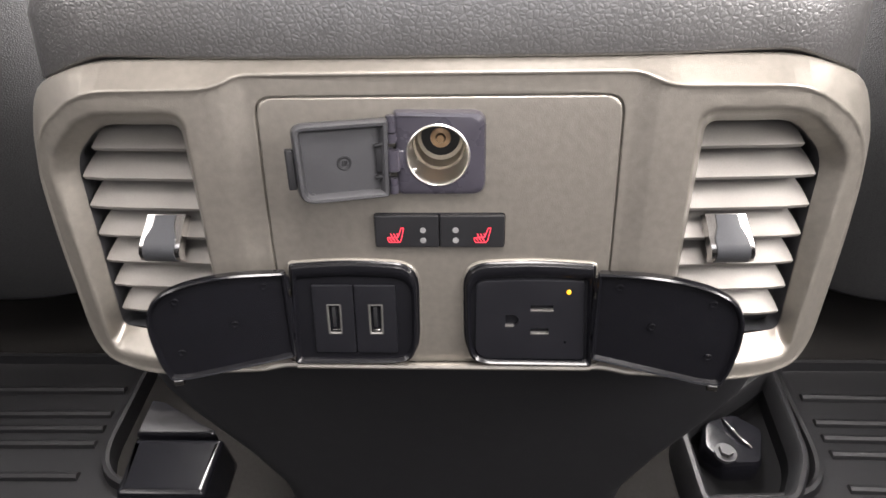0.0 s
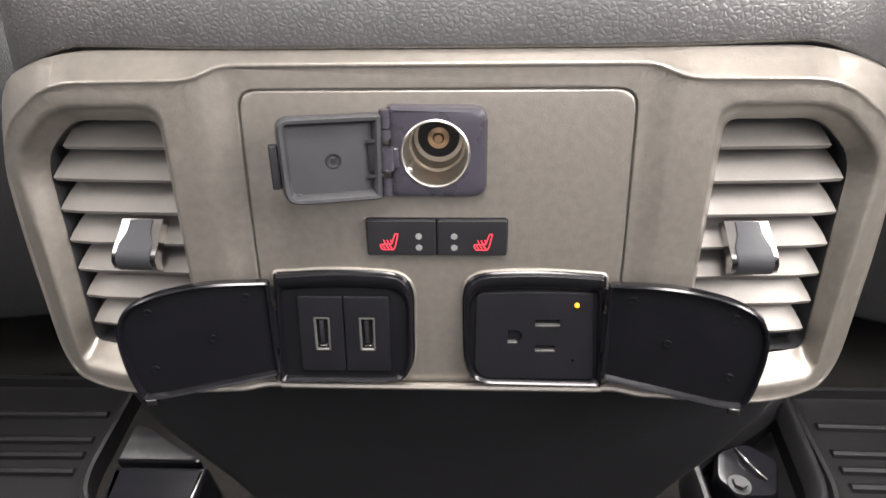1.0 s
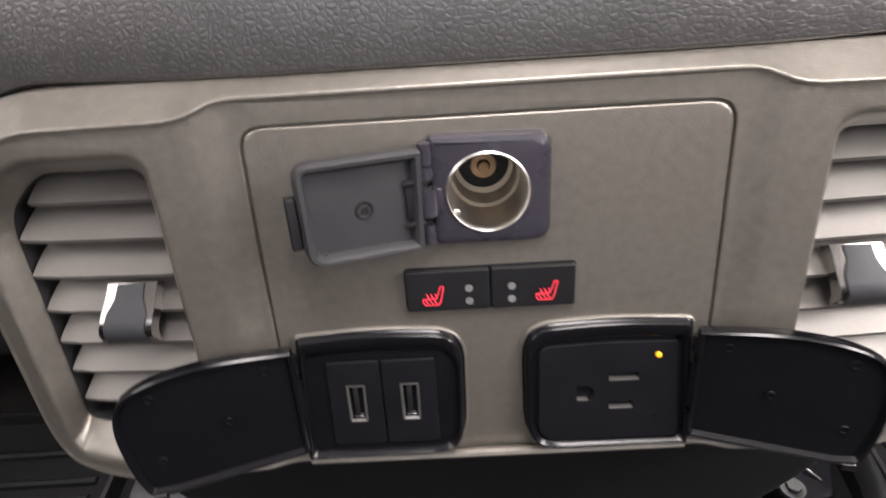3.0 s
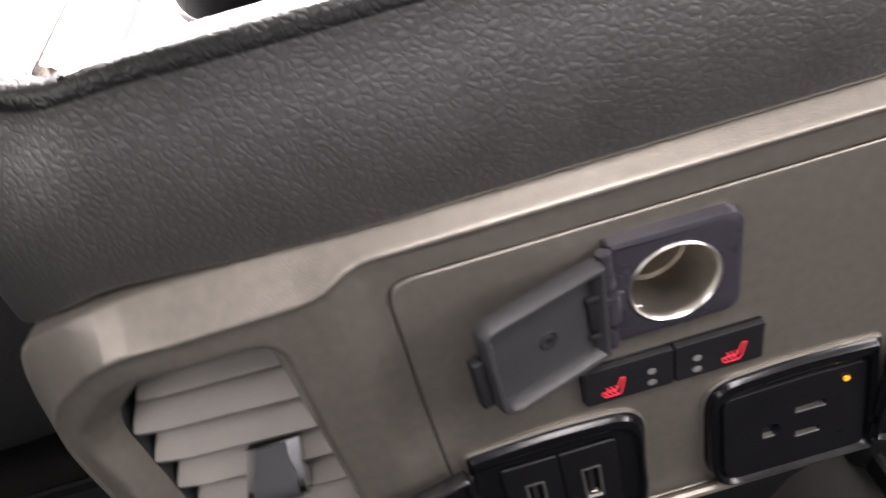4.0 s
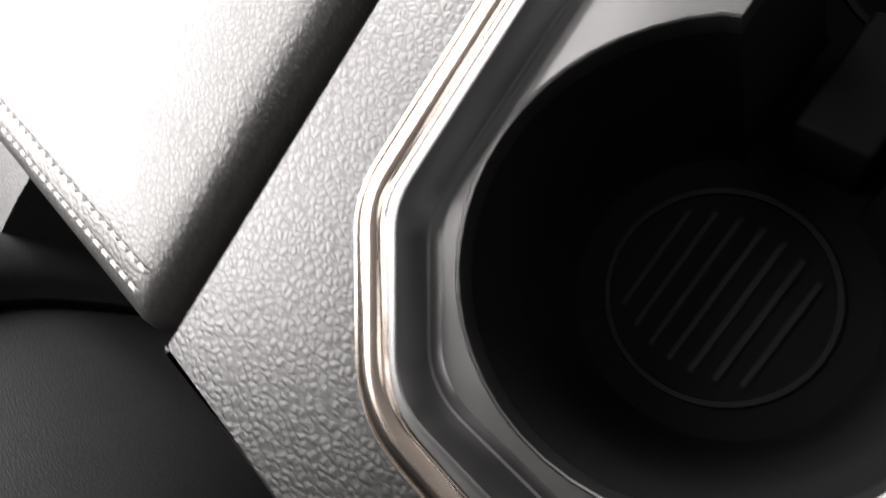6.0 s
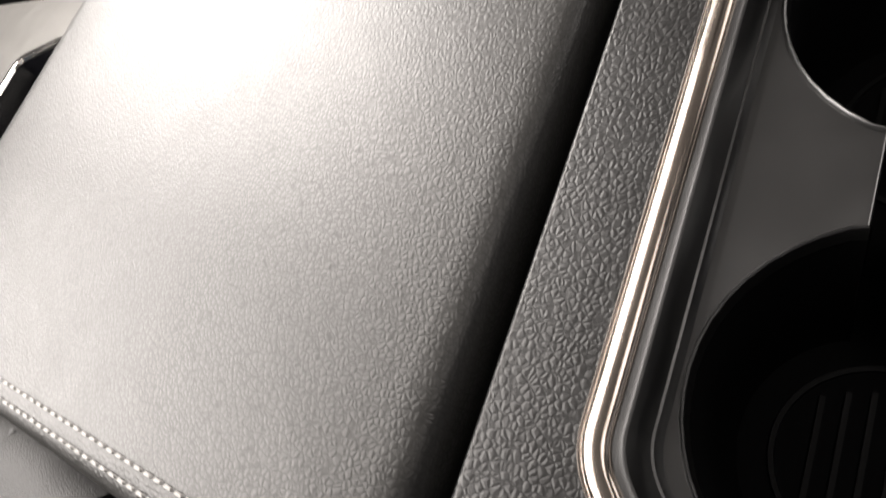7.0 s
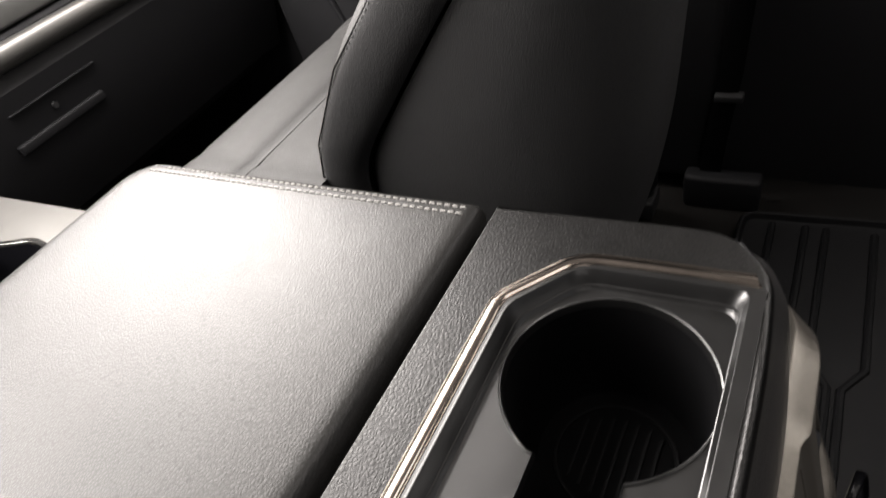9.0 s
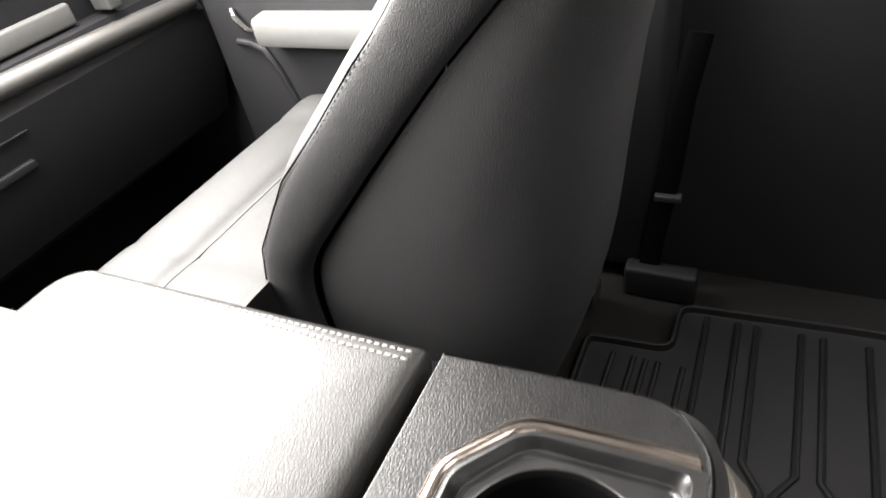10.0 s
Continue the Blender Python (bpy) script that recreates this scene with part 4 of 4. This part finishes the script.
            z -= 0.008 * math.exp(-((y - 0.632) / 0.009) ** 2) * (e < 0.95) + 0.002 * math.exp(-((e - 0.62) / 0.025) ** 2)
            row.append(bm.verts.new((x, y, z)))
        grid.append(row)
    for a, b in zip(grid, grid[1:]):
        bridge(bm, a, b, closed=False)
    rim = grid[0] + [r[-1] for r in grid[1:]] + grid[-1][::-1][1:] + [r[0] for r in grid[::-1][1:-1]]
    low = [bm.verts.new((v.co.x * 0.97, v.co.y, 0.22)) for v in rim]
    bridge(bm, rim, low)
    part("cushion", bm, SEAT_SKIN, seat, "leather cushion with raised bolsters and cross seam", smooth=80)
    bm = bmesh.new()
    seam = []
    for i in range(25):
        e = abs(i / 12 - 1) * 0.96
        seam.append((across * (-0.062 + 0.260 * (i / 12 - 1) * 0.96), 0.632, 0.3888 + 0.003 * math.exp(-((e - 0.82) / 0.16) ** 2) - 0.002 * math.exp(-((e - 0.62) / 0.025) ** 2) - 0.03 * max(0, (e - 0.92) / 0.08) ** 2))
    tube(bm, seam, 0.0022, 8, 0.7)
    part("cushion_seam", bm, SEAT_BACK, seat, "dark sewn cross seam")
    bm = bmesh.new()
    box(bm, (-0.225, 0.30, 0.04), (0.225, 0.74, 0.25), 0.02)
    part("base", bm, MATTE, seat)
    for s in (-1, 1):
        bm = bmesh.new()
        box(bm, (s * 0.235 - 0.028, 0.25, FLOOR + 0.012), (s * 0.235 + 0.028, 0.80, FLOOR + 0.050), 0.004)
        box(bm, (s * 0.235 - 0.016, 0.27, FLOOR + 0.045), (s * 0.235 + 0.016, 0.78, 0.10), 0.004)
        part("rail", bm, STEEL, seat, "dark steel seat rail")
        bm = bmesh.new()
        cylinder(bm, (s * 0.235, 0.265, FLOOR + 0.056), (0, 0, 1), 0.012, 0.014, 6)
        part("bolt", bm, STEEL, seat)
        bm = bmesh.new()
        tube(bm, [(s * 0.20, 0.33, 0.16), (s * 0.215, 0.24, 0.12), (s * 0.225, 0.25, 0.05), (s * 0.23, 0.265, FLOOR + 0.05)], 0.006, 8)
        part("cable", bm, MATTE, seat)
    return seat


front_seat(0.54, "front seats")
front_seat(-0.54, "front seats")

# ---- dashboard and passenger door ----
dash = thing("dashboard", "black dashboard with glove box and silver trim roll", "dashboard")
bm = bmesh.new()
prof = [(1.50, 0.86), (1.30, 0.84), (1.17, 0.80), (1.13, 0.74), (1.15, 0.63), (1.155, 0.62), (1.155, 0.545), (1.118, 0.540), (1.108, 0.495), (1.100, 0.480), (1.10, 0.36), (1.14, 0.25), (1.22, 0.20), (1.50, 0.20)]
rows = [[bm.verts.new((x, y, z)) for y, z in prof] for x in (-0.90, -0.3, 0.3, 0.90)]
for a, b in zip(rows, rows[1:]):
    bridge(bm, a, b)
bm.faces.new(rows[0])
bm.faces.new(rows[-1])
part("dash_body", bm, DASH, dash, smooth=20)
bm = bmesh.new()
tube(bm, [(0.18 + 0.70 * i / 20, 1.108, 0.523 - 0.020 * (i / 20) ** 2) for i in range(21)], 0.0200, 14, 0.95)
part("trim_roll", bm, ALU, dash, "silver satin trim roll")
bm = bmesh.new()
box(bm, (0.20, 1.135, 0.546), (0.650, 1.152, 0.584), 0.006)
part("shelf_panel", bm, PALE, dash, "pale grey shelf panel")
bm = bmesh.new()
box(bm, (0.26, 1.090, 0.392), (0.432, 1.102, 0.408), 0.003)
part("glove_box_handle", bm, MATTE, dash)
bm = bmesh.new()
box(bm, (0.28, 1.094, 0.449), (0.45, 1.101, 0.452), 0.001)
part("glove_box_seam", bm, MATTE, dash)
bm = bmesh.new()
cylinder(bm, (0.352, 1.098, 0.428), (0, -1, 0), 0.006, 0.006, 18, 0.005)
part("glove_box_lock", bm, STEEL, dash, "small round steel lock")
bm = bmesh.new()
box(bm, (0.700, 1.105, 0.550), (0.730, 1.150, 0.66), 0.004)
part("bracket", bm, PALE, dash)

door = thing("passenger_door", "black passenger door trim with pale armrest and pull", "door")
bm = bmesh.new()
box(bm, (0.865, 0.16, FLOOR + 0.02), (0.932, 1.07, 0.79), 0.02)
part("door_panel", bm, DOORSKIN, door)
bm = bmesh.new()
stack(bm, [(inset(rounded([(0.812, 0.40), (0.868, 0.40), (0.868, 0.915), (0.812, 0.905)], 0.012, 4), d), z) for d, z in ((0.004, 0.438), (0.0, 0.446), (0.0, 0.482), (0.003, 0.488), (0.008, 0.490))], level, cap_first=True, cap_last=True)
part("armrest_pad", bm, PALE, door, "pale grey armrest pad")
bm = bmesh.new()
tube(bm, [(0.862, 0.985, 0.490), (0.850, 0.975, 0.482), (0.852, 0.955, 0.455), (0.862, 0.950, 0.448)], 0.006, 8)
part("chrome_release", bm, CHROME, door, "small chrome release")
bm = bmesh.new()
tube(bm, [(0.866, 1.0, 0.425), (0.860, 0.96, 0.424), (0.860, 0.935, 0.412), (0.863, 0.915, 0.37), (0.865, 0.895, 0.30)], 0.008, 10)
part("pocket_rim", bm, DASH, door)

# ---- seat belt by the door pillar ----
belt = thing("seat_belt", "black seat belt strap with chrome-edged latch by the pillar", "seat belt")
bm = bmesh.new()
strap = [(0.860, 0.125, 0.46), (0.858, 0.140, 0.36), (0.856, 0.150, 0.22), (0.850, 0.165, 0.10), (0.848, 0.175, 0.0)]
tube(bm, strap, 0.018, 10, 0.10, up=Vector((1, 0, 0)))
part("strap", bm, LINER, belt)
bm = bmesh.new()
box(bm, (0.842, 0.128, 0.170), (0.860, 0.172, 0.182), 0.002)
part("latch_plate", bm, STEEL, belt, "worn steel latch plate")
bm = bmesh.new()
box(bm, (0.825, 0.085, FLOOR - 0.012), (0.862, 0.215, 0.022), 0.008)
part("anchor_cover", bm, DASH, belt)

# ---- rear floor mats ----


def floor_mat(s):
    mat = thing("floor_mat", "black ribbed rubber all-weather floor mat", "floor mat", group="rear floor mats", m=pose(0, 0, FLOOR))
    out = rounded([(0.375, 0.250), (0.372, 0.105), (0.345, 0.075), (0.240, 0.070), (0.240, -0.62), (0.815, -0.62), (0.825, -0.20), (0.805, 0.110), (0.700, 0.110), (0.69, 0.25)], [0.02, 0.03, 0.03, 0.02, 0.03, 0.03, 0.04, 0.03, 0.02, 0.02], 4)
    out = [(s * x, y) for x, y in out]
    bm = bmesh.new()
    stack(bm, [(out, -0.012), (out, 0.0125), (inset(out, 0.003), 0.0150), (inset(out, 0.007), 0.0140), (inset(out, 0.010), 0.003), (inset(out, 0.015), 0.0015)], level, cap_last=True)
    part("mat_base", bm, RUBBER, mat)
    bm = bmesh.new()
    k = 0
    for y in (0.050, 0.0, -0.030, -0.098, -0.130, -0.195, -0.225, -0.295, -0.325, -0.395, -0.425, -0.50):
        sg = -1 if k % 2 else 1
        k += 1
        j = 0.026 * sg
        y += 0.008
        path = [(0.79, y), (0.515, y), (0.475, y - j), (0.385, y - j), (0.27, y - j)]
        tube(bm, [(s * x, yy, 0.0020) for x, yy in path], 0.0058, 8, 1.15)
    for y in (0.20, 0.165, 0.145, 0.125, 0.085):
        tube(bm, [(s * 0.395, y, 0.002), (s * 0.665, y - 0.004, 0.002)], 0.0048, 8, 1.15)
    tagged(part("ribs", bm, RUBBER, mat), kind="stuff")


floor_mat(1)
floor_mat(-1)

# plastic seat bolt cover and open bolt recess beside the console
cover = thing("seat_bolt_cover", "black plastic seat bolt cover beside the console", "bolt cover", m=pose(0, 0, FLOOR))
bm = bmesh.new()
C0 = rounded([(-0.240, 0.112), (-0.240, 0.047), (-0.328, 0.046), (-0.335, 0.112)], [0.004, 0.007, 0.005, 0.003], 4)
stack(bm, [(inset(C0, -0.004), -0.012), (C0, 0.028), (inset(C0, 0.0012), 0.0325), (inset(C0, 0.0035), 0.0345), (inset(C0, 0.007), 0.035)], level, cap_last=True)
part("cap", bm, GLOSS, cover)
bm = bmesh.new()
C1 = rounded([(-0.335, 0.1135), (-0.245, 0.1145), (-0.312, 0.152), (-0.331, 0.154)], [0.003, 0.008, 0.006, 0.004], 4)
stack(bm, [(C1, 0.0), (C1, 0.034), (inset(C1, 0.001), 0.037), (inset(C1, 0.004), lambda p: 0.038 + 0.25 * (p[1] - 0.113))], level, cap_last=True)
part("cap_step", bm, GLOSS, cover)

recess = thing("seat_bolt_recess", "black plastic recess around an exposed seat bolt", "bolt recess", m=pose(0, 0, FLOOR))
bm = bmesh.new()
R0 = rounded([(0.236, 0.140), (0.236, 0.050), (0.322, 0.052), (0.352, 0.100), (0.362, 0.225), (0.318, 0.190)], [0.02, 0.010, 0.016, 0.02, 0.02, 0.03], 4)
stack(bm, [(inset(R0, -0.006), -0.012), (inset(R0, -0.004), 0.030), (inset(R0, -0.001), 0.0345), (inset(R0, 0.003), 0.0350), (inset(R0, 0.006), 0.032), (inset(R0, 0.010), 0.012)], level)
part("recess_lip", bm, RUBBER, recess, "matte raised lip round the recess")
bm = bmesh.new()
stack(bm, [(inset(R0, 0.0095), 0.014), (inset(R0, 0.012), -0.004)], level, cap_last=True)
part("recess_wall", bm, LINER, recess)
bm = bmesh.new()
K0 = rounded([(0.256, 0.118), (0.272, 0.096), (0.310, 0.098), (0.326, 0.140), (0.300, 0.162), (0.266, 0.150)], 0.008, 4)
stack(bm, [(K0, -0.004), (K0, 0.018), (inset(K0, 0.003), 0.024), (inset(K0, 0.009), 0.025)], level, cap_last=True)
part("bolt_boss", bm, GLOSS, recess)
bm = bmesh.new()
cylinder(bm, (0.276, 0.110, 0.026), (0, 0, 1), 0.007, 0.010, 6)
cylinder(bm, (0.276, 0.110, 0.024), (0, 0, 1), 0.011, 0.004, 20)
part("bolt", bm, STEEL, recess)
# a thin chrome arc is added to draw the glints on the bolt boss
bm = bmesh.new()
tube(bm, [(0.286, 0.152, 0.026), (0.288, 0.140, 0.030), (0.294, 0.126, 0.030), (0.304, 0.116, 0.026)], 0.0011, 8)
part("boss_glint", bm, KNOB_CHROME, recess)
